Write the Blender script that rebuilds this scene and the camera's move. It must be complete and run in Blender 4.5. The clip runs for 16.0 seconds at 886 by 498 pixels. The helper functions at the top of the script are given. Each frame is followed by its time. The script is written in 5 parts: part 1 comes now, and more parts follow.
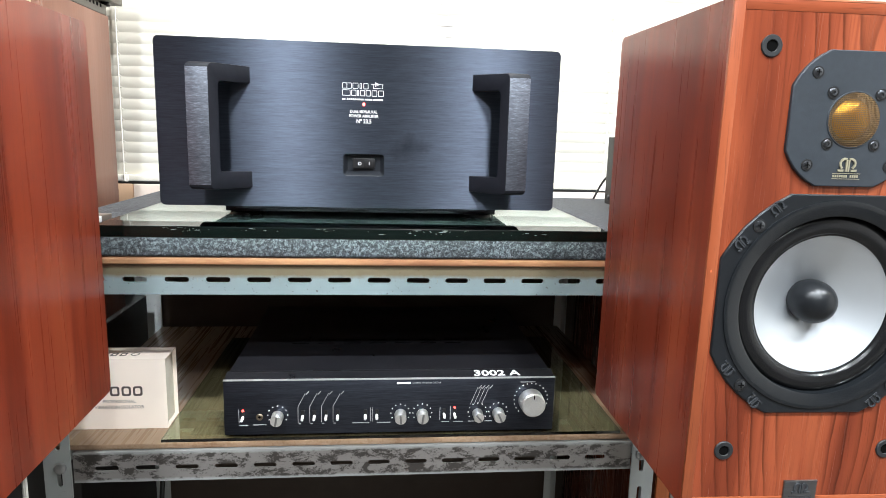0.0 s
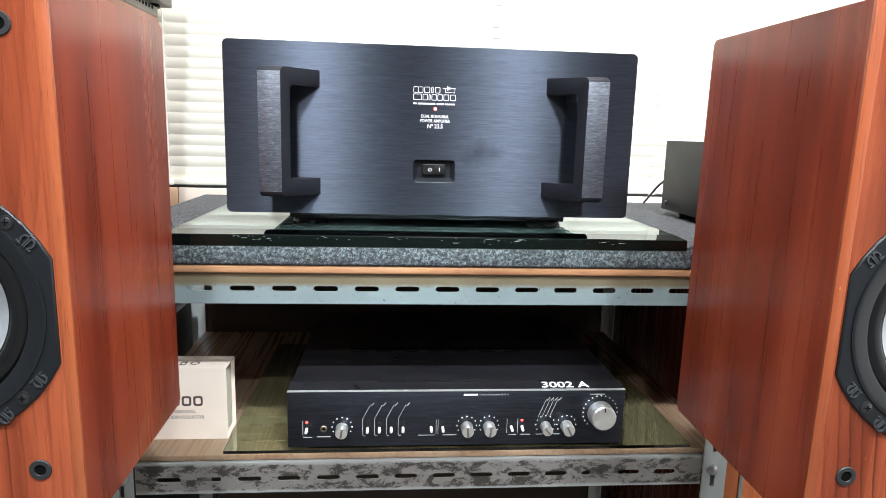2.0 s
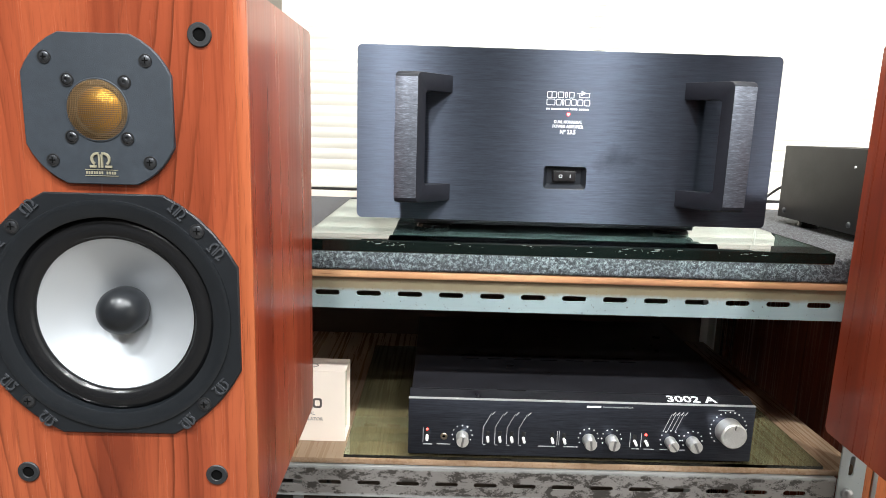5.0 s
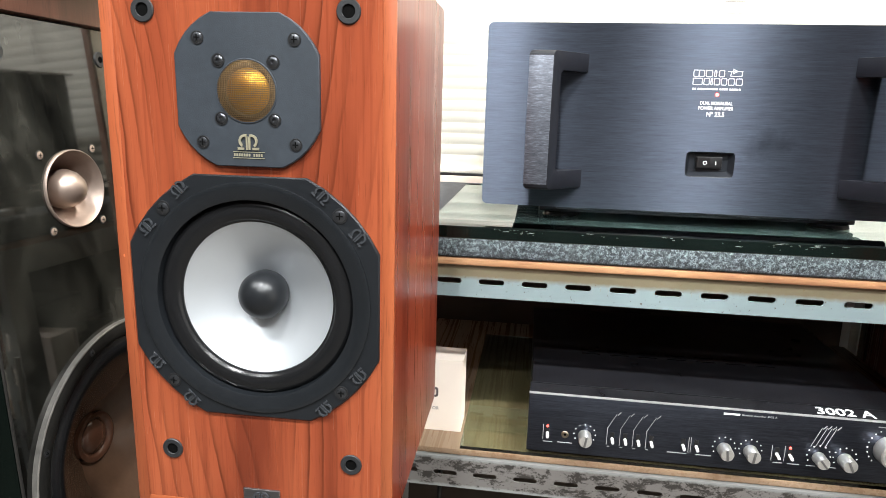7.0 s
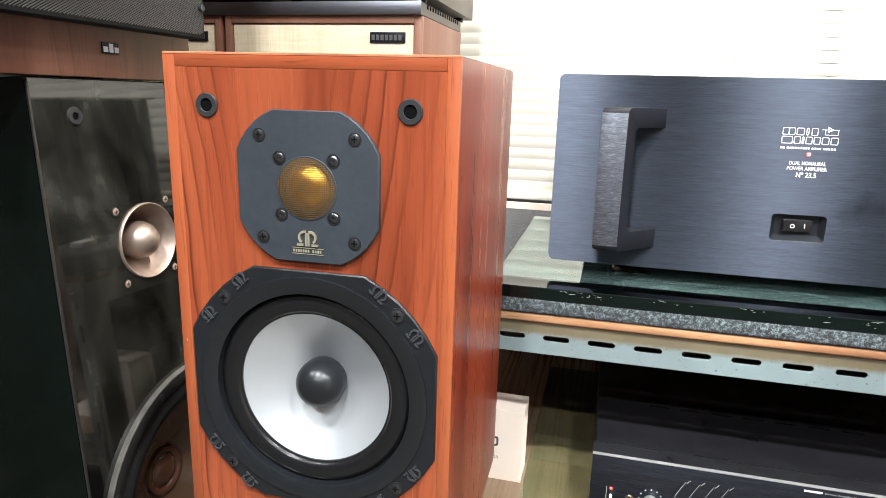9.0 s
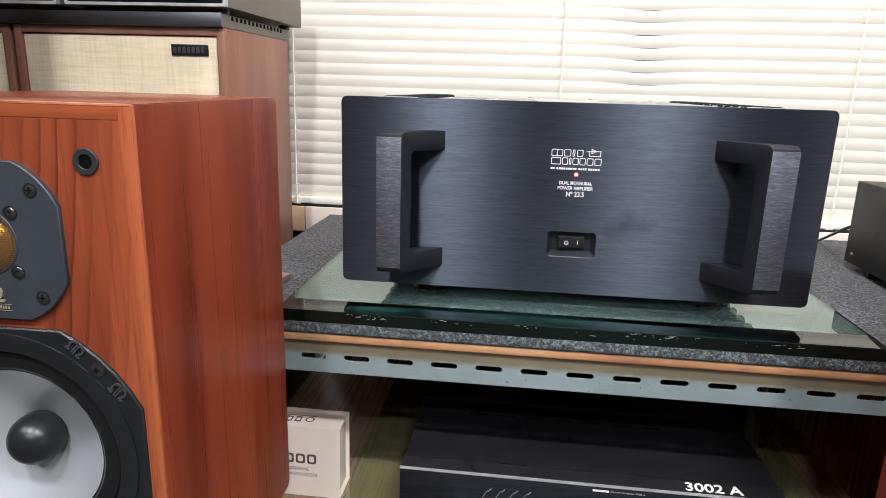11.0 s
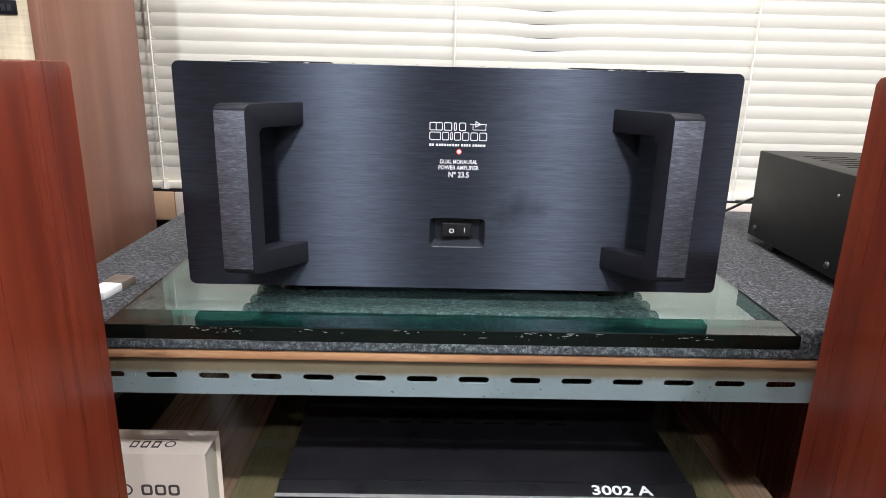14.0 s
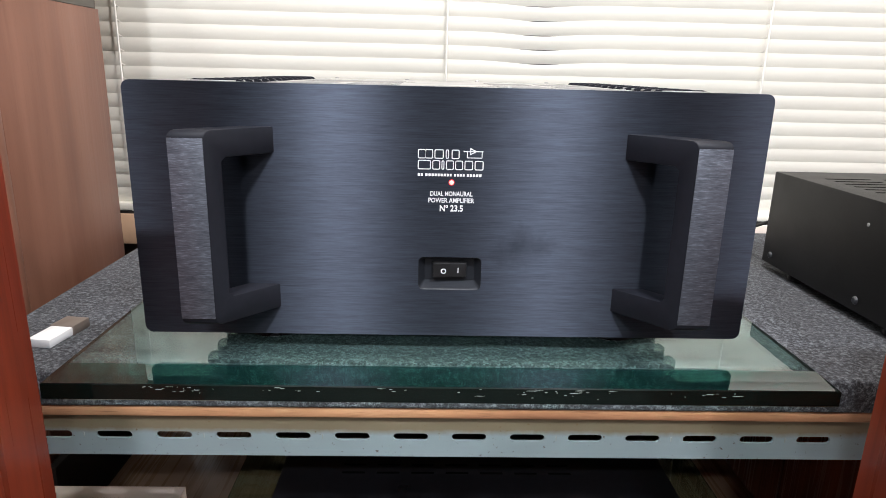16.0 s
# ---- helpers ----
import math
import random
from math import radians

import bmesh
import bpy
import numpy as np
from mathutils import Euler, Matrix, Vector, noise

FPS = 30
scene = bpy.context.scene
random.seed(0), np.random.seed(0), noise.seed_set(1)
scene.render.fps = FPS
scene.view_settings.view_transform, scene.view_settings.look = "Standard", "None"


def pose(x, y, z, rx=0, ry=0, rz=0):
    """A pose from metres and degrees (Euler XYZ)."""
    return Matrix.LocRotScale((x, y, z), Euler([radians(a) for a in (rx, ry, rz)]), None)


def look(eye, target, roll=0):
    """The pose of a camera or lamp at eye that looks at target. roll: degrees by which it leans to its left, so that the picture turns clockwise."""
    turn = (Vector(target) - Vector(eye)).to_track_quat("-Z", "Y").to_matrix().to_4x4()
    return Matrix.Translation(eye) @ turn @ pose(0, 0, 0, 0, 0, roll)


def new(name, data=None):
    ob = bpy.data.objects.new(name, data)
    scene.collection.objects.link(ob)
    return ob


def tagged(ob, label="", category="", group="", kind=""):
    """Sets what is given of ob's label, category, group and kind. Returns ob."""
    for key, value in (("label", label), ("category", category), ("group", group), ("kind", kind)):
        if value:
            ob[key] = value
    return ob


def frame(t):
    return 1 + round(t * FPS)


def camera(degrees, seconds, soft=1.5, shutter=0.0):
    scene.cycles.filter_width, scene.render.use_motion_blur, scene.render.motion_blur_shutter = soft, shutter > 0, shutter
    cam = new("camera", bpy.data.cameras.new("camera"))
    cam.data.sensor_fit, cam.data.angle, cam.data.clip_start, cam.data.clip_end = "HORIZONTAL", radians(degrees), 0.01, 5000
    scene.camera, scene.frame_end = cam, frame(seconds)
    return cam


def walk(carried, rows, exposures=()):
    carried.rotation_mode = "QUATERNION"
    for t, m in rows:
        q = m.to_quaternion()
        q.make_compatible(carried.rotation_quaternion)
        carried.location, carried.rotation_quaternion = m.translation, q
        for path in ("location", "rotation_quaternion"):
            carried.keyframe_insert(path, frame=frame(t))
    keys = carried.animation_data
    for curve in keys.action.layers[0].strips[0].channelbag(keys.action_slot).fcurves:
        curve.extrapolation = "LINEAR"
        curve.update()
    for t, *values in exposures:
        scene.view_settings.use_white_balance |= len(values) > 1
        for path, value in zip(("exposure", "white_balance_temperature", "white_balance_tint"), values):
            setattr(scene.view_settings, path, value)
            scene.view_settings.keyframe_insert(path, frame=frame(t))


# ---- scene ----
cam = camera(69.0, 16.0, soft=0.5)
PATH = [
    (0, (0.019, 0.018, 1.008), (0.223, 1.976, 0.657), 1.6),
    (0.5, (-0.004, 0.027, 1.009), (0.198, 1.986, 0.658), 1.6),
    (1, (-0.02, 0.035, 1.007), (0.175, 1.994, 0.656), 1.6),
    (1.5, (-0.037, 0.041, 1.011), (0.15, 2.001, 0.658), 1.6),
    (2, (-0.053, 0.049, 1.013), (0.12, 2.01, 0.659), 1.6),
    (2.5, (-0.068, 0.053, 1.014), (0.093, 2.014, 0.661), 1.6),
    (3, (-0.079, 0.055, 1.016), (0.068, 2.018, 0.663), 1.6),
    (5.5, (-0.157, 0.071, 1.019), (-0.202, 2.036, 0.647), 1.7),
    (6, (-0.163, 0.076, 1.016), (-0.282, 2.036, 0.632), 1.6),
    (6.5, (-0.172, 0.083, 1.015), (-0.351, 2.035, 0.618), 1.6),
    (7, (-0.184, 0.094, 1.015), (-0.451, 2.032, 0.6), 1.6),
    (7.5, (-0.203, 0.103, 1.017), (-0.535, 2.028, 0.587), 1.6),
    (8, (-0.217, 0.106, 1.025), (-0.629, 2.012, 0.58), 1.6),
    (8.5, (-0.214, 0.112, 1.045), (-0.675, 2.003, 0.586), 1.8),
    (9, (-0.187, 0.126, 1.084), (-0.658, 2.016, 0.627), 1.7),
    (9.5, (-0.145, 0.134, 1.125), (-0.611, 2.024, 0.667), 1.8),
    (10, (-0.099, 0.139, 1.142), (-0.509, 2.041, 0.68), 1.7),
    (10.2, (-0.089, 0.141, 1.138), (-0.462, 2.05, 0.674), 1.7),
    (12.5, (-0.025, 0.215, 1.114), (-0.037, 2.142, 0.578), 1.5),
    (13, (-0.024, 0.228, 1.113), (-0.019, 2.152, 0.567), 1.5),
    (13.5, (-0.021, 0.244, 1.111), (0.003, 2.167, 0.561), 1.5),
    (14, (-0.02, 0.261, 1.114), (0.013, 2.183, 0.562), 1.4),
    (14.5, (-0.025, 0.278, 1.116), (0.017, 2.2, 0.562), 1.4),
    (15, (-0.026, 0.298, 1.116), (0.02, 2.223, 0.575), 1.4),
    (15.5, (-0.02, 0.316, 1.117), (0.031, 2.244, 0.585), 1.4),
    (16, (-0.018, 0.335, 1.122), (0.038, 2.263, 0.593), 1.4),
]
walk(cam, [(t, look(eye, target, roll)) for t, eye, target, roll in PATH], [(0, 0.27, 6470, 9.5), (3, 0.31, 6510, 10), (5.5, 0.44, 6810, 10.5), (9.0, 0.40, 6810, 11.5), (9.5, -0.22, 6860, 15), (10, -0.28, 6830, 16), (12.5, -0.40, 6620, 15.5), (16, -0.38, 6570, 15.5)])

# ---- world and lamps ----
world = bpy.data.worlds.new("world")
scene.world = world
world.use_nodes = True
world.node_tree.nodes["Background"].inputs[0].default_value = (0.55, 0.6, 0.7, 1)
world.node_tree.nodes["Background"].inputs[1].default_value = 0.02


def area_lamp(name, eye, target, sx, sy, watts, colour):
    data = bpy.data.lights.new(name, "AREA")
    data.shape, data.size, data.size_y, data.energy, data.color = "RECTANGLE", sx, sy, watts, colour
    ob = new(name, data)
    ob.matrix_world = look(eye, target)
    return ob


# the last two are an added far row that fills the front faces
LAMPS = [((-1.15, -0.32), 17.0), ((-0.35, -0.32), 32.0), ((0.45, -0.32), 32.0), ((1.25, -0.32), 29.0), ((-0.35, -1.25), 22.0), ((0.45, -1.25), 22.0)]
CEIL = 2.45
for (lx, ly), watts in LAMPS:
    area_lamp("ceiling_lamp_light", (lx, ly, CEIL - 0.075), (lx, ly + 0.001, 0), 0.10, 0.10, watts, (0.90, 0.96, 1.0))
# an added, unseen spot over the window that brightens the blind
area_lamp("window_spot_light", (0.16, 0.80, CEIL - 0.10), (0.10, 1.37, 1.25), 0.10, 0.10, 25.0, (1.0, 0.965, 0.90))

# ---- materials ----


class Mat:
    """A small builder of node materials."""

    def __init__(self, name, rough=0.5, metal=0.0, **more):
        self.m = bpy.data.materials.new(name)
        self.m.use_nodes = True
        self.t = self.m.node_tree
        self.b = self.t.nodes["Principled BSDF"]
        self.b.inputs["Roughness"].default_value = rough
        self.b.inputs["Metallic"].default_value = metal
        for key, value in more.items():
            self.b.inputs[key.replace("_", " ")].default_value = value
        self.coords = None

    def node(self, kind, **props):
        n = self.t.nodes.new(kind)
        for key, value in props.items():
            if key == "op":
                n.operation = value
            elif key == "blend":
                n.data_type, n.blend_type = "RGBA", value
        return n

    def link(self, a, b):
        self.t.links.new(a, b)

    def where(self, scale, space="Object", shift=(3.37, 7.53, 5.21)):
        c = self.node("ShaderNodeTexCoord")
        m = self.node("ShaderNodeMapping")
        m.inputs["Scale"].default_value = scale
        m.inputs["Location"].default_value = shift
        self.link(c.outputs[space], m.inputs["Vector"])
        return m.outputs[0]

    def noise(self, scale, vec, detail=4.0, rough=0.6, distortion=0.0):
        n = self.node("ShaderNodeTexNoise")
        n.inputs["Scale"].default_value, n.inputs["Detail"].default_value = scale, detail
        n.inputs["Roughness"].default_value, n.inputs["Distortion"].default_value = rough, distortion
        self.link(vec, n.inputs["Vector"])
        return n.outputs["Fac"]

    def ramp(self, fac, *stops):
        n = self.node("ShaderNodeValToRGB")
        el = n.color_ramp.elements
        while len(el) < len(stops):
            el.new(0.5)
        for e, (p, c) in zip(el, stops):
            e.position, e.color = p, (*c, 1) if len(c) == 3 else c
        self.link(fac, n.inputs["Fac"])
        return n.outputs["Color"]

    def mix(self, fac, a, b, blend="MIX"):
        n = self.node("ShaderNodeMix", blend=blend)
        for sock, v in ((n.inputs[0], fac), (n.inputs[6], a), (n.inputs[7], b)):
            if isinstance(v, (int, float)):
                sock.default_value = v
            elif isinstance(v, tuple):
                sock.default_value = (*v, 1)
            else:
                self.link(v, sock)
        return n.outputs[2]

    def maths(self, op, a, b):
        n = self.node("ShaderNodeMath", op=op)
        for sock, v in zip(n.inputs, (a, b)):
            if isinstance(v, (int, float)):
                sock.default_value = v
            else:
                self.link(v, sock)
        return n.outputs[0]

    def colour(self, v):
        if isinstance(v, tuple):
            self.b.inputs["Base Color"].default_value = (*v, 1)
        else:
            self.link(v, self.b.inputs["Base Color"])
        return self

    def rough(self, fac, lo, hi):
        n = self.node("ShaderNodeMapRange")
        n.inputs["To Min"].default_value, n.inputs["To Max"].default_value = lo, hi
        self.link(fac, n.inputs["Value"])
        self.link(n.outputs[0], self.b.inputs["Roughness"])
        return self

    def bump(self, fac, strength, distance=0.001):
        n = self.node("ShaderNodeBump")
        n.inputs["Strength"].default_value, n.inputs["Distance"].default_value = strength, distance
        self.link(fac, n.inputs["Height"])
        self.link(n.outputs[0], self.b.inputs["Normal"])
        return self


def plain(name, colour, rough=0.5, metal=0.0, speck=0.12, scale=60.0, bump=0.0, **more):
    """Paint, plastic or metal with faint unevenness at two scales."""
    m = Mat(name, rough, metal, **more)
    v = m.where((1, 1, 1))
    a, b = m.noise(scale, v), m.noise(scale / 9, v, 3)
    f = m.mix(0.5, a, b)
    m.colour(m.ramp(f, (0.3, tuple(c * (1 - speck) for c in colour)), (0.7, tuple(min(1, c * (1 + speck)) for c in colour))))
    m.rough(b, max(0.02, rough - 0.08), min(1, rough + 0.1))
    if bump:
        m.bump(m.noise(scale * 8, v, 2), bump, 0.0004)
    return m.m


def veneer(name, dark, mid, light, figure=1.0, rough=0.35, fine=1.0, long_axis=2, streaks=0.75, nicks=0.0, arches=0.0, seed=0.0, grain=0.5):
    """Wood veneer with grain along one axis: broad figure, dark growth lines, pores and a few pale nicks."""
    m = Mat(name, rough, 0.0, Specular_IOR_Level=0.36)

    def along(k):
        return m.where(tuple(k if i == long_axis else 1.0 for i in range(3)), shift=(3.37 + seed, 7.53 + 2 * seed, 5.21 + seed))

    def warped(k, amount, scale):
        v = along(k)
        wob = m.noise(scale, along(k * 2.2), 2, 0.5)
        comb = m.node("ShaderNodeCombineXYZ")
        for i in range(3):
            m.link(wob, comb.inputs[i])
        sc = m.node("ShaderNodeVectorMath", op="SCALE")
        sc.inputs["Scale"].default_value = amount
        m.link(comb.outputs[0], sc.inputs[0])
        add = m.node("ShaderNodeVectorMath", op="ADD")
        m.link(v, add.inputs[0])
        m.link(sc.outputs[0], add.inputs[1])
        return add.outputs[0]

    w = warped(0.10, 0.05 * figure, 9)
    broad = m.noise(15, w, 3, 0.55, 0.4)
    lines = m.noise(62 * fine, warped(0.030, 0.04 * figure, 14), 5, 0.68)
    thin = m.noise(190 * fine, warped(0.022, 0.02 * figure, 14), 3, 0.6)
    pores = m.noise(900, along(0.05), 2, 0.5)
    c = m.ramp(broad, (0.34, dark), (0.50, mid), (0.66, light))
    k = streaks
    deep = tuple(d * 0.42 for d in dark)
    c = m.mix(m.ramp(lines, (0.34, (k, k, k)), (0.43, (0, 0, 0))), c, deep)
    c = m.mix(m.ramp(thin, (0.33, (k * 0.45,) * 3), (0.46, (0, 0, 0))), c, deep)
    c = m.mix(m.ramp(lines, (0.60, (0, 0, 0)), (0.78, (0.5, 0.5, 0.5))), c, light)
    if arches:
        # growth rings cut at a slant: the contours of a long soft field, strong in some bands and calm in others
        field = m.noise(9.0, warped(0.09, 0.010, 18), 1.0, 0.3)
        rings = m.maths("FRACT", m.maths("ADD", m.maths("MULTIPLY", field, 17.0), m.maths("MULTIPLY", lines, 0.9)), 0.0)
        band = m.ramp(m.noise(10, along(0.12), 1, 0.5), (0.42, (0.30, 0.30, 0.30)), (0.58, (1, 1, 1)))
        edge = m.ramp(rings, (0.0, (0.0, 0.0, 0.0)), (0.55, (0.10, 0.10, 0.10)), (0.84, (0.45, 0.45, 0.45)), (0.95, (1, 1, 1)), (1.0, (0.0, 0.0, 0.0)))
        c = m.mix(m.maths("MULTIPLY", m.maths("MULTIPLY", edge, band), arches), c, deep)
    c = m.mix(m.ramp(pores, (0.28, (grain,) * 3), (0.42, (0, 0, 0))), c, deep)
    if nicks:
        spots = m.noise(150, m.where((1.6, 1.6, 0.7)), 1, 0.4)
        c = m.mix(m.ramp(spots, (nicks, (0, 0, 0)), (nicks + 0.02, (0.7, 0.7, 0.7))), c, tuple(min(1, q * 1.9) for q in light))
    m.colour(c)
    m.rough(thin, rough - 0.06, rough + 0.14)
    m.bump(pores, 0.04, 0.0003)
    return m.m


def figured_veneer(name, dark, mid, light, rough):
    """Flat-sawn rosewood: nested arches of dark growth lines that rise into near-vertical lines, with pores and pale nicks."""
    m = Mat(name, rough, 0.0, Specular_IOR_Level=0.35)
    info = m.node("ShaderNodeObjectInfo")
    shift = m.node("ShaderNodeCombineXYZ")
    m.link(m.maths("MULTIPLY", info.outputs["Random"], 9.0), shift.inputs[1])

    def at(k):
        add = m.node("ShaderNodeVectorMath", op="ADD")
        m.link(m.where((1.0, 1.0, k)), add.inputs[0])
        m.link(shift.outputs[0], add.inputs[1])
        return add.outputs[0]

    sep = m.node("ShaderNodeSeparateXYZ")
    m.link(m.where((1, 1, 1), shift=(0, 0, 0)), sep.inputs[0])
    wob = m.maths("MULTIPLY", m.maths("SUBTRACT", m.noise(9.0, at(0.50), 2, 0.5), 0.5), 0.036)
    fine = m.maths("MULTIPLY", m.maths("SUBTRACT", m.noise(60.0, at(0.25), 3, 0.6), 0.5), 0.0045)
    x = m.maths("ADD", m.maths("ADD", sep.outputs[0], wob), fine)
    arch = m.maths("SQRT", m.maths("ADD", m.maths("MULTIPLY", x, x), 0.00006), 0.0)
    h = m.maths("ADD", m.maths("MULTIPLY", arch, 95.0), m.maths("MULTIPLY", sep.outputs[2], -8.0))
    ring = m.maths("FRACT", h, 0.0)
    line = m.ramp(ring, (0.0, (0, 0, 0)), (0.45, (0.06, 0.06, 0.06)), (0.76, (0.34, 0.34, 0.34)), (0.91, (0.95, 0.95, 0.95)), (0.96, (0.7, 0.7, 0.7)), (1.0, (0, 0, 0)))
    calm = m.ramp(m.noise(19.0, at(0.14), 2, 0.5), (0.42, (0.12, 0.12, 0.12)), (0.60, (1, 1, 1)))
    broad = m.noise(18.0, at(0.10), 3, 0.55, 0.4)
    hair = m.noise(240.0, at(0.022), 3, 0.6)
    pores = m.noise(900, at(0.05), 2, 0.5)
    deep = tuple(d * 0.30 for d in dark)
    c = m.ramp(broad, (0.34, dark), (0.48, mid), (0.64, light))
    c = m.mix(m.maths("MULTIPLY", m.maths("MULTIPLY", line, calm), 0.80), c, deep)
    c = m.mix(m.ramp(hair, (0.34, (0.40, 0.40, 0.40)), (0.46, (0, 0, 0))), c, dark)
    c = m.mix(m.ramp(pores, (0.28, (0.25, 0.25, 0.25)), (0.42, (0, 0, 0))), c, deep)
    spots = m.noise(150, m.where((1.6, 1.6, 0.7)), 1, 0.4)
    c = m.mix(m.ramp(spots, (0.82, (0, 0, 0)), (0.84, (0.5, 0.5, 0.5))), c, tuple(min(1, q * 1.9) for q in light))
    m.colour(c)
    m.rough(hair, rough - 0.05, rough + 0.12)
    m.bump(pores, 0.04, 0.0003)
    return m.m


def brushed(name, colour, rough, aniso, axis=0, contrast=0.25, metal=1.0, worn=0.0, stretch=1.0, smudge=None):
    """Anodised metal brushed along one axis: short hairlines, with faint broad cloudiness; smudge: x, z and reach of a dark greasy patch."""
    m = Mat(name, rough, metal)

    def lined(k):
        return m.where(tuple(k * stretch if i == axis else 1.0 for i in range(3)))

    a = m.noise(1500, lined(0.030), 3, 0.7)
    b = m.noise(520, lined(0.045), 3, 0.6)
    big = m.noise(7, m.where((1, 1, 1)), 4, 0.6)
    f = m.mix(0.35, a, b)
    c = m.ramp(f, (0.32, tuple(k * (1 - contrast) for k in colour)), (0.68, tuple(k * (1 + contrast) for k in colour)))
    if worn:
        c = m.mix(m.ramp(f, (0.56, (0, 0, 0)), (0.66, (worn, worn, worn))), c, tuple(min(1, k * 4.0) for k in colour))
    c = m.mix(m.ramp(big, (0.5, (0, 0, 0)), (0.75, (0.30, 0.30, 0.30))), c, tuple(k * 0.75 for k in colour))
    if smudge:
        sep = m.node("ShaderNodeSeparateXYZ")
        m.link(m.where((1, 1, 1), shift=(0, 0, 0)), sep.inputs[0])
        dx, dz = m.maths("SUBTRACT", sep.outputs[0], smudge[0]), m.maths("SUBTRACT", sep.outputs[2], smudge[1])
        far = m.maths("SQRT", m.maths("ADD", m.maths("MULTIPLY", dx, m.maths("MULTIPLY", dx, 0.45)), m.maths("MULTIPLY", dz, dz)), 0.0)
        edge = m.maths("ADD", m.maths("DIVIDE", far, smudge[2]), m.maths("MULTIPLY", m.noise(38, m.where((1, 1, 1)), 4, 0.6), 1.1))
        c = m.mix(m.ramp(edge, (0.55, (0.62, 0.62, 0.62)), (1.35, (0, 0, 0))), c, tuple(k * 0.32 for k in colour))
    m.colour(c)
    r = m.mix(0.6, f, big)
    m.rough(r, rough - 0.07, rough + 0.09)
    m.b.inputs["Anisotropic"].default_value = aniso
    m.b.inputs["Anisotropic Rotation"].default_value = 0.25
    tangent = m.node("ShaderNodeTangent")
    tangent.direction_type, tangent.axis = "RADIAL", "Z"
    m.link(tangent.outputs[0], m.b.inputs["Tangent"])
    m.bump(f, 0.07, 0.0002)
    return m.m


def scuffed_lacquer():
    """Glossy black lacquer, dulled by cloudy greyish wiping marks; the clouds also paint a hazy reflection of the
    blind.
    """
    m = Mat("scuffed_hazy_black_lacquer", 0.1, IOR=1.75)
    v = m.where((1, 1, 0.6))
    a, b = m.noise(9, v, 5, 0.6, 0.6), m.noise(120, v, 3)
    c = m.ramp(a, (0.40, (0.004, 0.004, 0.0035)), (0.55, (0.020, 0.020, 0.017)), (0.75, (0.080, 0.078, 0.068)))
    m.colour(m.mix(m.ramp(b, (0.68, (0, 0, 0)), (0.74, (0.2, 0.2, 0.2))), c, (0.09, 0.085, 0.075)))
    m.rough(a, 0.01, 0.08)
    return m.m


def glow(name, colour, strength):
    m = Mat(name, 0.3)
    m.colour(colour)
    m.b.inputs["Emission Color"].default_value = (*colour, 1)
    m.b.inputs["Emission Strength"].default_value = strength
    return m.m


def glass(name, colour, rough=0.0):
    m = Mat(name, rough, 0.0, IOR=1.72)
    m.b.inputs["Transmission Weight"].default_value = 1.0
    m.colour(colour)
    return m.m


def felt(name):
    """Grey-blue needle felt, flecked fibre by fibre."""
    m = Mat(name, 0.95)
    v = m.where((1, 1, 1))
    a, b, c = m.noise(260, v, 3, 0.85), m.noise(760, v, 2, 0.8), m.noise(25, v, 3)
    f = m.mix(0.30, a, b)
    k = m.ramp(f, (0.41, (0.006, 0.0065, 0.009)), (0.50, (0.038, 0.040, 0.049)), (0.60, (0.158, 0.173, 0.187)))
    m.colour(m.mix(m.ramp(c, (0.4, (0, 0, 0)), (0.7, (0.3, 0.3, 0.3))), k, (0.050, 0.052, 0.058)))
    m.bump(f, 0.9, 0.002)
    m.b.inputs["Sheen Weight"].default_value = 0.04
    return m.m


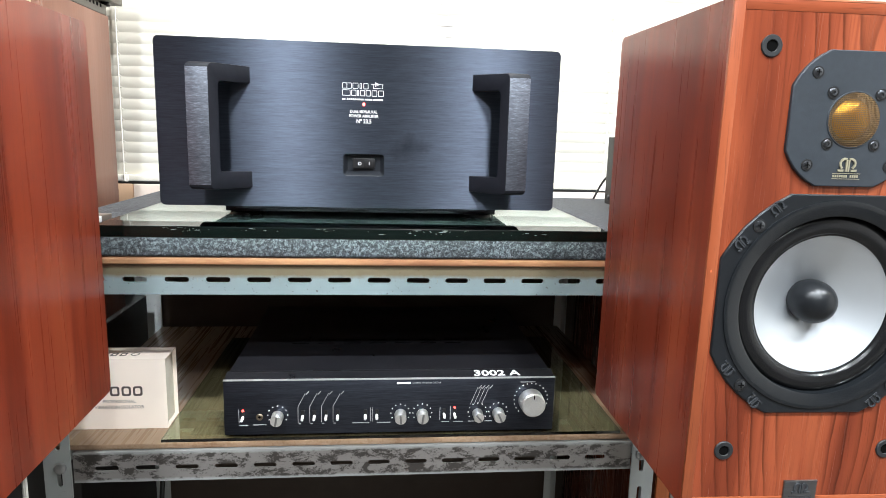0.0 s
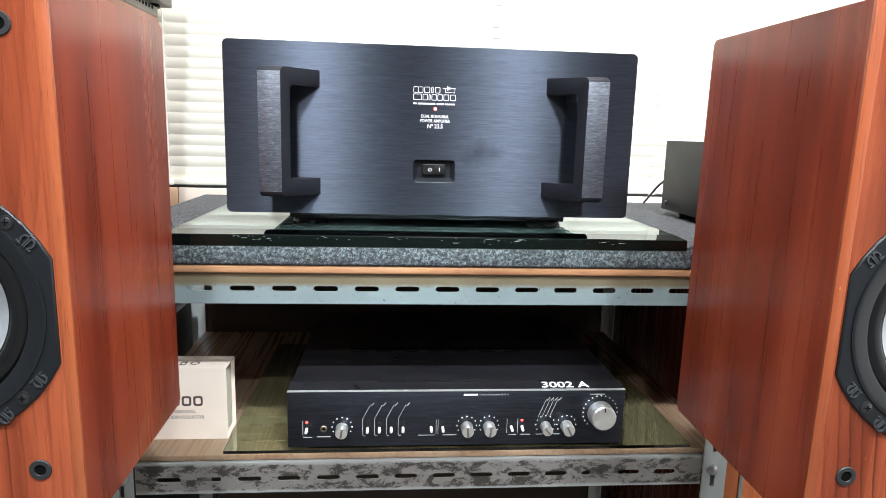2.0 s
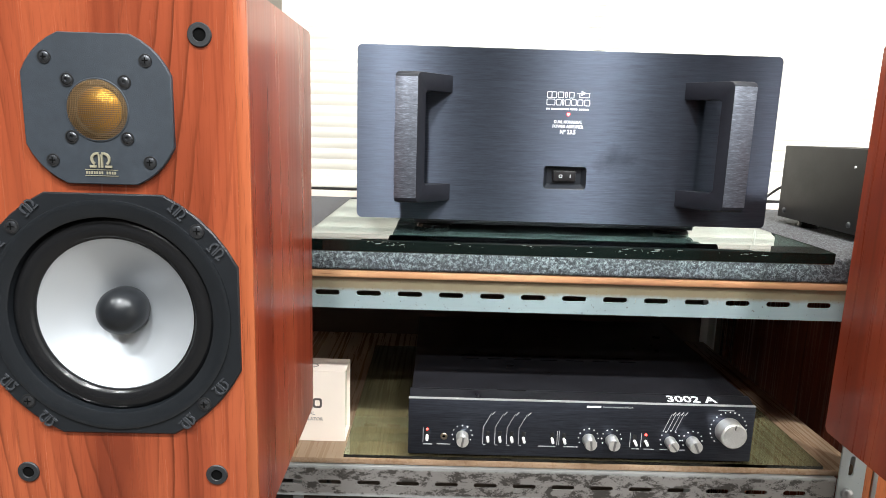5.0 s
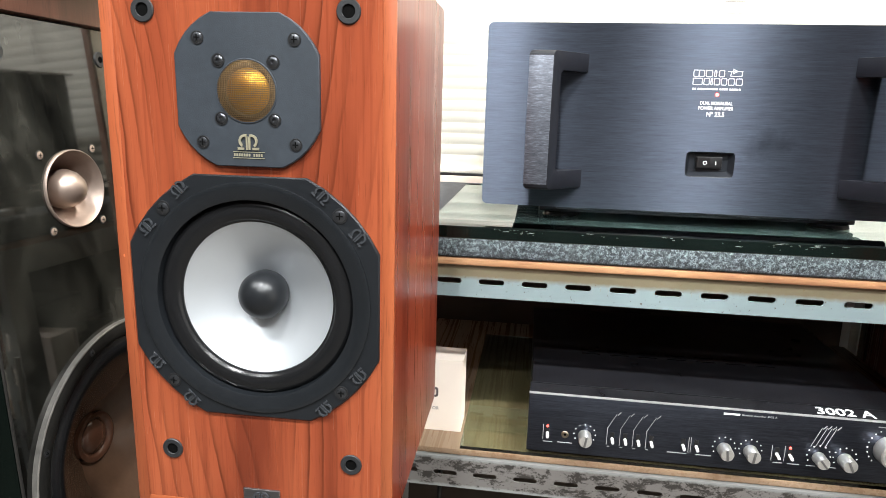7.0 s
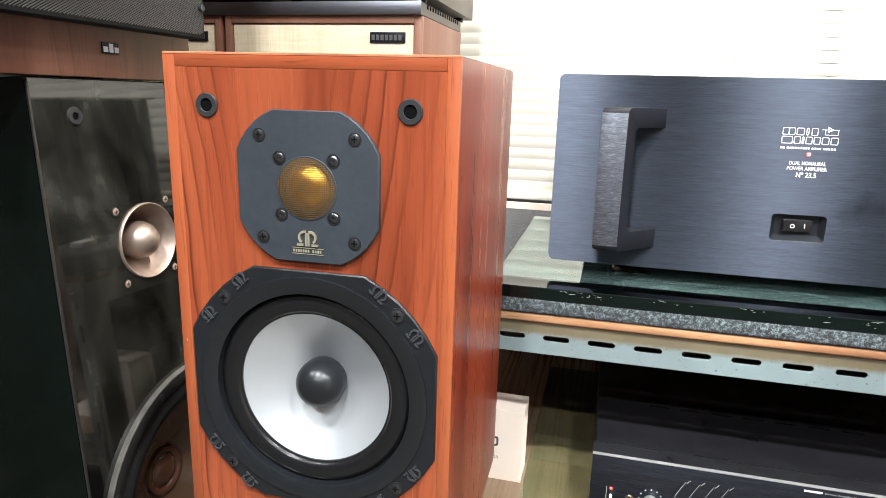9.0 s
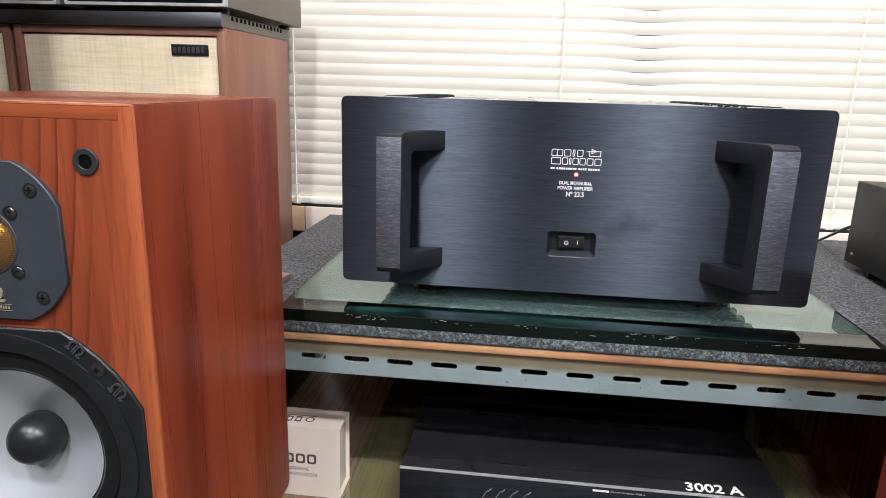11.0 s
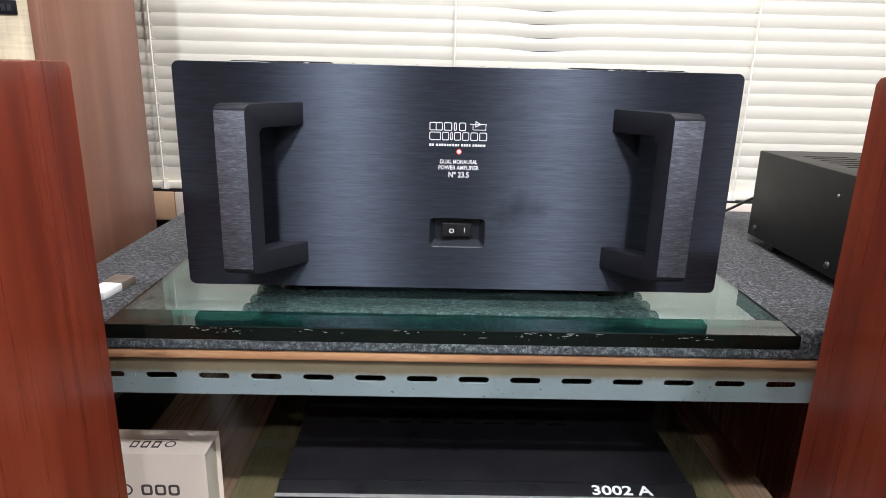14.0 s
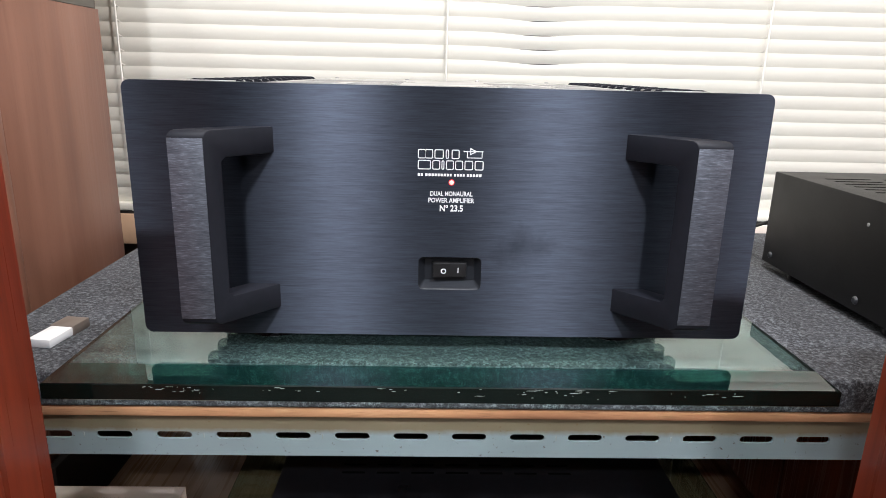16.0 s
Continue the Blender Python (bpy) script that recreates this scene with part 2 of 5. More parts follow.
def angle_steel(name, base, worn_off, amount, rust=0.25, stain=0.0, size=1.0, rim=()):
    """Painted slotted angle: chipped paint, rust spots and a brown stain along its upper edge."""
    m = Mat(name, 0.42, 0.35)
    v = m.where((1, 1, 1))
    chips = m.noise(70 * size, m.where((0.5 if rim else 1, 1, 1)), 6, 0.7, 0.4)
    fine = m.noise(190, v, 4, 0.7)
    broad = m.noise(11, m.where((0.3, 1, 1)), 3)
    if rim:
        chips = m.mix(0.22, chips, m.noise(420, v, 4, 0.75))
    c = m.mix(broad, tuple(k * 0.80 for k in base), tuple(min(1, k * 1.16) for k in base))
    c = m.mix(m.ramp(chips, (1 - amount - 0.04, (0, 0, 0)), (1 - amount + 0.02, (1, 1, 1))), c, worn_off)
    c = m.mix(m.ramp(fine, (0.64, (0, 0, 0)), (0.70, (rust, rust, rust))), c, (0.075, 0.034, 0.016))
    if stain:
        sep = m.node("ShaderNodeSeparateXYZ")
        m.link(m.where((1, 1, 1), shift=(0, 0, 0)), sep.inputs[0])
        edge = m.maths("ADD", sep.outputs[2], m.maths("ADD", m.maths("MULTIPLY", broad, 0.007), m.maths("MULTIPLY", chips, 0.006)))
        k = m.node("ShaderNodeMapRange")
        k.inputs["From Min"].default_value, k.inputs["From Max"].default_value = stain - 0.002, stain + 0.004
        m.link(edge, k.inputs["Value"])
        c = m.mix(m.maths("MULTIPLY", k.outputs[0], 0.85), c, (0.19, 0.135, 0.062))
    if rim:
        # paint kept along both edges
        sep = m.node("ShaderNodeSeparateXYZ")
        m.link(m.where((1, 1, 1), shift=(0, 0, 0)), sep.inputs[0])
        off = m.maths("ABSOLUTE", m.maths("SUBTRACT", sep.outputs[2], (rim[0] + rim[1]) / 2), 0.0)
        off = m.maths("ADD", off, m.maths("MULTIPLY", chips, -0.008))
        k = m.node("ShaderNodeMapRange")
        k.inputs["From Min"].default_value, k.inputs["From Max"].default_value = (rim[1] - rim[0]) / 2 - 0.0088, (rim[1] - rim[0]) / 2 - 0.0058
        m.link(off, k.inputs["Value"])
        c = m.mix(m.maths("MULTIPLY", k.outputs[0], 0.9), c, (0.36, 0.37, 0.365))
    m.colour(c)
    m.rough(chips, 0.3, 0.62)
    m.bump(chips, 0.25, 0.0006)
    return m.m


ROSE_FRONT = figured_veneer("rosewood_veneer_front", (0.145, 0.0280, 0.0125), (0.245, 0.0525, 0.0220), (0.328, 0.0800, 0.0330), 0.22)
ROSE_SIDE = veneer("rosewood_veneer_side", (0.145, 0.0225, 0.0102), (0.232, 0.0385, 0.0168), (0.295, 0.0570, 0.0240), 0.5, 0.26, 0.8, streaks=0.30, nicks=0.82, arches=0.24, seed=0.7, grain=0.2)
ROSE_EDGE = veneer("rosewood_lipping", (0.215, 0.048, 0.0190), (0.30, 0.073, 0.0280), (0.375, 0.102, 0.0400), 0.5, 0.30, streaks=0.35, nicks=0.83)
ROSE_EDGE_X = veneer("rosewood_lipping_top", (0.200, 0.042, 0.0165), (0.28, 0.063, 0.0240), (0.35, 0.088, 0.0340), 0.5, 0.28, long_axis=0, streaks=0.3)
ROSE_TOP = veneer("rosewood_veneer_top", (0.115, 0.020, 0.009), (0.18, 0.034, 0.014), (0.235, 0.052, 0.021), 0.8, 0.20, long_axis=0, streaks=0.25)
# Pale orange that paints the catch light on the cabinets' top front edge.
EDGE_GLINT = plain("pale_edge_glint", (0.46, 0.16, 0.075), 0.5, 0.0, 0.45, 70)
TEAK = veneer("old_teak_veneer", (0.172, 0.074, 0.048), (0.213, 0.096, 0.063), (0.247, 0.119, 0.081), 0.5, 0.38, 1.4, streaks=0.06, grain=0.15)
WALNUT = veneer("walnut_veneer", (0.070, 0.028, 0.019), (0.115, 0.049, 0.034), (0.155, 0.073, 0.051), 0.8, 0.32, streaks=0.45, arches=0.4)
PLY = veneer("plywood_edge", (0.24, 0.10, 0.05), (0.36, 0.17, 0.085), (0.43, 0.235, 0.13), 0.3, 0.6, long_axis=0, streaks=0.45)
BOARD = veneer("varnished_shelf_board", (0.21, 0.130, 0.080), (0.265, 0.172, 0.110), (0.315, 0.215, 0.142), 0.6, 0.24, long_axis=1, streaks=0.08, grain=0.12)
AMP_FACE = brushed("brushed_black_anodised", (0.053, 0.062, 0.083), 0.40, 1.0, 0, 0.30, metal=0.92, smudge=(0.056, 0.092, 0.042))
AMP_GRIP = brushed("worn_brushed_grip", (0.100, 0.109, 0.133), 0.40, 0.5, 0, 0.55, metal=0.55, worn=0.24, stretch=4.0)
AMP_DARK = plain("black_anodised", (0.011, 0.012, 0.017), 0.46, 0.0, 0.2, 150, Specular_IOR_Level=0.22)
AMP_TOP = plain("grey_painted_cover", (0.34, 0.335, 0.325), 0.28, 0.3, 0.05)
AMP_MESH = plain("perforated_grey_vent", (0.20, 0.20, 0.20), 0.5, 0.2, 0.3, 400)
BLACK_PLASTIC = plain("black_plastic", (0.012, 0.012, 0.013), 0.38)
SOFT_BLACK = plain("satin_black_plate", (0.023, 0.029, 0.037), 0.50, 0.0, 0.2, 200, 0.25)
BASKET = plain("cast_basket_black", (0.0100, 0.0114, 0.0135), 0.36, 0.0, 0.15, 160, 0.2, Specular_IOR_Level=0.30)
CLAMP = plain("glossy_clamp_ring", (0.010, 0.0115, 0.0135), 0.17, 0.0, 0.2, 160)
RUBBER = plain("black_rubber", (0.0075, 0.0077, 0.0085), 0.24, Specular_IOR_Level=0.40)
CONE = plain("silver_metal_cone", (0.64, 0.675, 0.715), 0.40, 0.72, 0.05, 18)
BULLET = plain("dark_phase_plug", (0.013, 0.0145, 0.017), 0.27, 0.3, 0.25, 90)
GOLD = plain("gold_dome", (0.68, 0.33, 0.045), 0.34, 1.0, 0.05, 40)
MESH = plain("bronze_wire", (0.27, 0.175, 0.09), 0.38, 0.7)
STEEL = plain("dull_steel", (0.42, 0.42, 0.43), 0.32, 1.0)
def spun_metal():
    """Aluminium turned on a lathe round its own y line."""
    m = Mat("spun_aluminium", 0.30, 0.75)
    m.colour(m.ramp(m.noise(500, m.where((1, 1, 1)), 2), (0.3, (0.78, 0.77, 0.75)), (0.7, (0.88, 0.87, 0.85))))
    m.b.inputs["Anisotropic"].default_value = 0.85
    tangent = m.node("ShaderNodeTangent")
    tangent.direction_type, tangent.axis = "RADIAL", "Y"
    m.link(tangent.outputs[0], m.b.inputs["Tangent"])
    return m.m


SPUN = spun_metal()
CHROME = brushed("turned_aluminium", (0.82, 0.81, 0.79), 0.30, 0.3, 0, 0.08, metal=0.85)
SCREW = plain("blackened_screw", (0.10, 0.105, 0.115), 0.28, 0.9)
OLD_SCREW = plain("old_brass_screw", (0.46, 0.36, 0.30), 0.4, 0.5)
# Near-black that gives flat hole, slot and dimple pieces their shade.
HOLE = plain("dark_recess", (0.003, 0.003, 0.003), 0.9, Specular_IOR_Level=0.05)
SOCKET = plain("socket_ring_plastic", (0.015, 0.016, 0.018), 0.5)
EMBLEM = plain("pale_gilt_emblem", (0.50, 0.46, 0.33), 0.35, 0.6)
# Lifted above the basket's black: highlights on raised marks put into the colour.
EMBOSS = plain("embossed_black", (0.038, 0.041, 0.046), 0.20)
BADGE = brushed("grey_badge_plate", (0.22, 0.22, 0.23), 0.35, 0.3, 0, 0.15)
WHITE_INK = plain("white_ink", (0.80, 0.81, 0.82), 0.6, 0.0, 0.04)
GREY_INK = plain("grey_ink", (0.42, 0.43, 0.45), 0.6, 0.0, 0.05)
YELLOW_INK = plain("yellow_ink", (0.72, 0.50, 0.04), 0.5)
BROWN_INK = plain("brown_print", (0.10, 0.075, 0.07), 0.7)
PALE_INK = plain("pale_brown_print", (0.42, 0.36, 0.33), 0.7)
RED_LED = glow("lit_red_led", (1.0, 0.06, 0.05), 5.0)
PINK_LED = glow("lit_pilot_led", (1.0, 0.30, 0.27), 3.0)
LED_RING = glow("red_glowing_lens_rim", (1.0, 0.02, 0.03), 0.55)
LAMP_FACE = glow("lit_lamp_diffuser", (1.0, 0.97, 0.92), 12.0)
GREEN_GLASS = glass("thick_green_glass", (0.45, 0.64, 0.58))
# Bevel tint darkened to carry the amplifier's dark reflection.
GLASS_BEVEL = glass("bevel_glass_dark_reflection", (0.008, 0.110, 0.080))
# Opaque near-black in place of light lost along the glass.
GLASS_EDGE = plain("darkened_glass_edge", (0.0015, 0.0050, 0.0042), 0.10, 0.0, 0.4, 30)
SMOKE_GLASS = glass("thin_green_glass", (0.46, 0.575, 0.49))
CHIP_MARKS = plain("chipped_glass_edge", (0.27, 0.30, 0.28), 0.35)
FELT = felt("grey_needle_felt")
UPPER_STEEL = angle_steel("pale_green_grey_angle", (0.275, 0.342, 0.362), (0.17, 0.15, 0.12), 0.27, 0.85, stain=0.8320)
LOWER_STEEL = angle_steel("chipped_grey_angle", (0.235, 0.220, 0.210), (0.050, 0.044, 0.040), 0.475, 0.6, size=1.15, rim=(0.554, 0.5955))
LEG_STEEL = angle_steel("grey_angle_post", (0.40, 0.43, 0.43), (0.12, 0.11, 0.10), 0.26, 0.4)
# Paler copy of the post steel: light on the rear posts as colour.
LIT_REAR_STEEL = angle_steel("lit_rear_angle_post", (0.78, 0.82, 0.82), (0.30, 0.30, 0.29), 0.20, 0.3)
PRE_FACE = brushed("black_brushed_fascia", (0.056, 0.062, 0.080), 0.38, 0.5, 0, 0.4)
PRE_TOP = plain("black_satin_cover", (0.013, 0.013, 0.016), 0.30, 0.0, 0.4, 160, 0.3)
TRIM = plain("bright_trim_line", (0.55, 0.55, 0.56), 0.35, 0.5)
CARD = plain("cream_carton", (0.98, 0.85, 0.75), 0.65, 0.0, 0.02, 30)
CARD_SIDE = plain("cream_carton_side", (0.74, 0.67, 0.56), 0.75, 0.0, 0.04, 30)
LACQUER = plain("black_lacquer", (0.0022, 0.0040, 0.0032), 0.08, 0.0, 0.5, 12, Specular_IOR_Level=0.07)
HORN = plain("cast_aluminium_horn", (0.36, 0.285, 0.245), 0.46, 0.8, 0.25, 40)
PAPER_CONE = plain("coated_brown_cone", (0.060, 0.034, 0.022), 0.22, 0.0, 0.25)
FOAM = plain("ribbed_black_grille", (0.0055, 0.0055, 0.006), 0.85, Specular_IOR_Level=0.25)
COVER = plain("dark_grey_cover", (0.0085, 0.0078, 0.0075), 0.46, 0.0, 0.15, 200, 0.2, Specular_IOR_Level=0.30)
OLIVE = plain("olive_grey_sleeve", (0.130, 0.115, 0.098), 0.5)
BLIND = plain("cream_blind_slat", (0.82, 0.795, 0.715), 0.40, 0.0, 0.02, 12)
CORD = plain("white_cord", (0.82, 0.80, 0.75), 0.8)
# For two unseen walls, dark so that little light bounces or mirrors back.
DARK_WALL = plain("unseen_dark_wall", (0.11, 0.10, 0.093), 0.8, 0.0, 0.4, 5)
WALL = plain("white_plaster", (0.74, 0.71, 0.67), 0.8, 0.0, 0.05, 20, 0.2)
PINKISH = plain("pinkish_white_paint", (0.76, 0.66, 0.59), 0.55, 0.0, 0.06, 22)
LEDGE = plain("beige_varnished_board", (0.50, 0.33, 0.215), 0.45, 0.0, 0.12, 25)
# Dark brown that puts the shade behind the rack into the colour.
SHADED_BACK = plain("shaded_back_sheet", (0.10, 0.075, 0.06), 0.7, 0.0, 0.2, 18)
# Unseen ceiling, greyed to weaken bounced light and panel reflections.
CEILING = plain("ceiling_paint", (0.50, 0.49, 0.475), 0.85, 0.0, 0.04, 15)
# Unseen floor, grey and dark so that the glass edge mirrors less brown.
FLOOR = veneer("dark_floor_board", (0.060, 0.054, 0.048), (0.105, 0.095, 0.084), (0.145, 0.130, 0.112), 0.5, 0.45, long_axis=1, streaks=0.3)
CABLE = plain("black_cable", (0.010, 0.010, 0.010), 0.45)
WHITE_CABLE = plain("white_cable_sheath", (0.70, 0.70, 0.67), 0.5)
STAND = plain("dark_iron_stand", (0.030, 0.029, 0.028), 0.5, 0.4)
RED_CABINET = veneer("glossy_red_cabinet", (0.105, 0.030, 0.018), (0.160, 0.045, 0.026), (0.205, 0.064, 0.036), 0.6, 0.22)
ORANGE_FRONT = veneer("orange_veneer_front", (0.30, 0.075, 0.025), (0.42, 0.12, 0.04), (0.50, 0.165, 0.06), 0.5, 0.35)


def linen_cloth():
    m = Mat("oatmeal_linen_cloth", 0.9)
    a = m.noise(260, m.where((0.06, 1, 1)), 3, 0.7)
    b = m.noise(260, m.where((1, 1, 0.06)), 3, 0.7)
    f = m.mix(0.5, a, b)
    c = m.ramp(f, (0.34, (0.56, 0.45, 0.30)), (0.52, (0.68, 0.575, 0.41)), (0.68, (0.75, 0.65, 0.49)))
    m.colour(m.mix(m.ramp(m.noise(9, m.where((1, 1, 1)), 3), (0.4, (0, 0, 0)), (0.7, (0.3, 0.3, 0.3))), c, (0.74, 0.63, 0.47)))
    m.bump(f, 0.5, 0.001)
    return m.m


LINEN = linen_cloth()

# ---- shapes ----


def box(bm, x0, x1, y0, y1, z0, z1, bevel=0.0, segments=2):
    made = bmesh.ops.create_cube(bm, size=1.0)
    verts = made["verts"]
    for v in verts:
        v.co = ((x0 + x1) / 2 + v.co.x * (x1 - x0), (y0 + y1) / 2 + v.co.y * (y1 - y0), (z0 + z1) / 2 + v.co.z * (z1 - z0))
    if bevel:
        edges = {e for v in verts for e in v.link_edges}
        bmesh.ops.bevel(bm, geom=list(edges), offset=bevel, segments=segments, affect="EDGES", profile=0.5)
    return bm


def slab(x0, x1, y0, y1, z0, z1, bevel=0.0, segments=2):
    return box(bmesh.new(), x0, x1, y0, y1, z0, z1, bevel, segments)


def prism(bm, outline, y0, y1, hole=None, chamfer=0.0):
    """A plate in the x-z plane with a closed outline, from y0 (front) to y1; hole: a second outline with as many points."""
    def ring(points, y):
        return [bm.verts.new((x, y, z)) for x, z in points]

    def shrunk(points, by):
        cx, cz = sum(p[0] for p in points) / len(points), sum(p[1] for p in points) / len(points)
        r = max(math.hypot(p[0] - cx, p[1] - cz) for p in points)
        k = 1 - by / r
        return [(cx + (x - cx) * k, cz + (z - cz) * k) for x, z in points]

    rings = [ring(outline, y1), ring(outline, y0 + chamfer)]
    if chamfer:
        rings.append(ring(shrunk(outline, chamfer), y0))
    n = len(outline)
    if hole:
        rings += [ring(hole, y0), ring(hole, y1)]
    for a, b in zip(rings, rings[1:]):
        for i in range(n):
            bm.faces.new((a[i], a[(i + 1) % n], b[(i + 1) % n], b[i]))
    if hole:
        a, b = rings[-1], rings[0]
        for i in range(n):
            bm.faces.new((a[i], a[(i + 1) % n], b[(i + 1) % n], b[i]))
    else:
        bm.faces.new(rings[-1])
        bm.faces.new(list(reversed(rings[0])))
    bmesh.ops.recalc_face_normals(bm, faces=bm.faces[:])
    return bm


def lathe(bm, profile, cx, cz, steps=48):
    """Turns a profile of (radius, y) round the line x = cx, z = cz."""
    rings = []
    for r, y in profile:
        if r < 1e-6:
            rings.append([bm.verts.new((cx, y, cz))])
        else:
            rings.append([bm.verts.new((cx + r * math.cos(2 * math.pi * i / steps), y, cz + r * math.sin(2 * math.pi * i / steps))) for i in range(steps)])
    for a, b in zip(rings, rings[1:]):
        for i in range(steps):
            j = (i + 1) % steps
            if len(a) == 1 and len(b) > 1:
                bm.faces.new((a[0], b[j], b[i]))
            elif len(b) == 1 and len(a) > 1:
                bm.faces.new((a[i], a[j], b[0]))
            elif len(a) > 1:
                bm.faces.new((a[i], a[j], b[j], b[i]))
    bmesh.ops.recalc_face_normals(bm, faces=bm.faces[:])
    return bm


def lathe_z(bm, profile, cx, cy, steps=24):
    """Turns a profile of (radius, z) round an upright line."""
    old = set(bm.verts)
    lathe(bm, [(r, z) for r, z in profile], 0, 0, steps)
    fresh = [v for v in bm.verts if v not in old]
    for v in fresh:
        v.co = (cx + v.co.x, cy - v.co.z, v.co.y)
    bmesh.ops.recalc_face_normals(bm, faces=bm.faces[:])
    return bm


def tube(bm, points, radius, steps=8):
    """A round cable along points."""
    pts = [Vector(p) for p in points]
    rings = []
    for i, p in enumerate(pts):
        d = (pts[min(i + 1, len(pts) - 1)] - pts[max(i - 1, 0)]).normalized()
        side = d.orthogonal().normalized() if not rings else (last - d * last.dot(d)).normalized()
        last = side
        up = d.cross(side)
        rings.append([bm.verts.new(p + radius * (side * math.cos(a) + up * math.sin(a))) for a in (2 * math.pi * k / steps for k in range(steps))])
    for a, b in zip(rings, rings[1:]):
        for i in range(steps):
            bm.faces.new((a[i], a[(i + 1) % steps], b[(i + 1) % steps], b[i]))
    bm.faces.new(list(reversed(rings[0])))
    bm.faces.new(rings[-1])
    return bm


def bezier(a, b, c, d, n=14):
    a, b, c, d = (Vector(p) for p in (a, b, c, d))
    return [a * (1 - t) ** 3 + 3 * b * t * (1 - t) ** 2 + 3 * c * t * t * (1 - t) + d * t ** 3 for t in (i / n for i in range(n + 1))]


def mesh_of(name, bm, material, smooth=35):
    data = bpy.data.meshes.new(name)
    bm.to_mesh(data)
    bm.free()
    data.materials.append(material)
    data.shade_smooth()
    data.set_sharp_from_angle(angle=radians(smooth))
    return data


def part(name, bm, material, parent, label="", smooth=35):
    ob = new(name, mesh_of(name, bm, material, smooth))
    ob.parent = parent
    if label:
        ob["label"] = label
    return ob


def share(ob, m):
    """The same piece again, at a pose in its parent."""
    o = ob.copy()
    scene.collection.objects.link(o)
    o.matrix_basis = m
    return o


def thing(name, m, label, category, group="", kind=""):
    ob = new(name)
    ob.empty_display_size = 0.05
    ob.matrix_basis = m
    return tagged(ob, label, category, group, kind)


def setting(name, bm, material, label, category, smooth=35):
    return tagged(new(name, mesh_of(name, bm, material, smooth)), label, category, kind="structure")


def writing(name, words, size, x, y, z, material, parent, align="CENTER", flat=False, width=0.0, bold=0.0):
    """Lettering that stands in the x-z plane and faces -y; flat: it lies on a top."""
    curve = bpy.data.curves.new(name, "FONT")
    curve.body, curve.size, curve.align_x, curve.extrude, curve.offset = words, size, align, 0.00015, bold
    curve.resolution_u = 3
    tmp = bpy.data.objects.new(name, curve)
    data = bpy.data.meshes.new_from_object(tmp)
    bpy.data.objects.remove(tmp)
    data.materials.append(material)
    if width:
        xs = [v.co.x for v in data.vertices]
        k = width / (max(xs) - min(xs))
        for v in data.vertices:
            v.co.x *= k
    ob = new(name, data)
    ob.parent = parent
    ob.matrix_basis = pose(x, y, z, 0 if flat else 90, 0, 0)
    return ob


def bars(bm, rows):
    """Plain bars for print: rows of x, z, width, height at y."""
    for x, z, w, h, y in rows:
        box(bm, x - w / 2, x + w / 2, y - 0.00015, y + 0.00015, z - h / 2, z + h / 2)
    return bm


def octagon(hx, hz, cut, curve=0.0, n=5):
    """A square plate's outline with cut corners that bow outwards by curve."""
    pts = []
    for sx, sz in ((1, 1), (-1, 1), (-1, -1), (1, -1)):
        a, b = (sx * hx, sz * (hz - cut)), (sx * (hx - cut), sz * hz)
        if sx * sz < 0:
            a, b = b, a
        for i in range(n + 1):
            t = i / n
            bow = curve * 4 * t * (1 - t)
            pts.append((a[0] + (b[0] - a[0]) * t + sx * bow * 0.7, a[1] + (b[1] - a[1]) * t + sz * bow * 0.7))
    return pts


def moved(points, dx, dz):
    return [(x + dx, z + dz) for x, z in points]


def circle(r, n, cx=0.0, cz=0.0, start=0.0):
    return [(cx + r * math.cos(start + 2 * math.pi * i / n), cz + r * math.sin(start + 2 * math.pi * i / n)) for i in range(n)]


def holed_plate(bm, x0, x1, z0, z1, y0, y1, cx, cz, r, n=48):
    """A rectangular plate with one round hole through it."""
    inner = circle(r, n, cx, cz)
    outer = []
    for x, z in inner:
        dx, dz = x - cx, z - cz
        k = min(((x1 - cx) if dx > 0 else (cx - x0)) / max(abs(dx), 1e-9), ((z1 - cz) if dz > 0 else (cz - z0)) / max(abs(dz), 1e-9))
        outer.append((cx + dx * k, cz + dz * k))
    for corner in ((x0, z0), (x1, z0), (x1, z1), (x0, z1)):
        i = min(range(n), key=lambda j: (outer[j][0] - corner[0]) ** 2 + (outer[j][1] - corner[1]) ** 2)
        outer[i] = corner
    return prism(bm, outer, y0, y1, inner)


def open_box(bm, x0, x1, y0, y1, z0, z1, wall):
    """A case without a front: four walls and a back."""
    prism(bm, [(x0, z0), (x1, z0), (x1, z1), (x0, z1)], y0, y1, [(x0 + wall, z0 + wall), (x1 - wall, z0 + wall), (x1 - wall, z1 - wall), (x0 + wall, z1 - wall)])
    rim = [e for e in bm.edges if all(abs(v.co.y - y1) < 1e-6 and (abs(v.co.x - x0) < 1e-6 or abs(v.co.x - x1) < 1e-6 or abs(v.co.z - z0) < 1e-6 or abs(v.co.z - z1) < 1e-6) for v in e.verts)
           and abs(e.verts[0].co.z - e.verts[1].co.z) < 1e-6 and abs(abs(e.verts[0].co.z * 2 - z0 - z1) - (z1 - z0)) < 1e-5]
    bmesh.ops.bevel(bm, geom=rim, offset=0.0045, segments=3, affect="EDGES", profile=0.5)
    box(bm, x0 + wall + 0.0001, x1 - wall - 0.0001, y1 - wall, y1 - 0.0002, z0 + wall + 0.0001, z1 - wall - 0.0001)
    return bm

# ---- room ----
X0, X1, Y0, Y1 = -2.1, 2.2, -2.6, 1.42
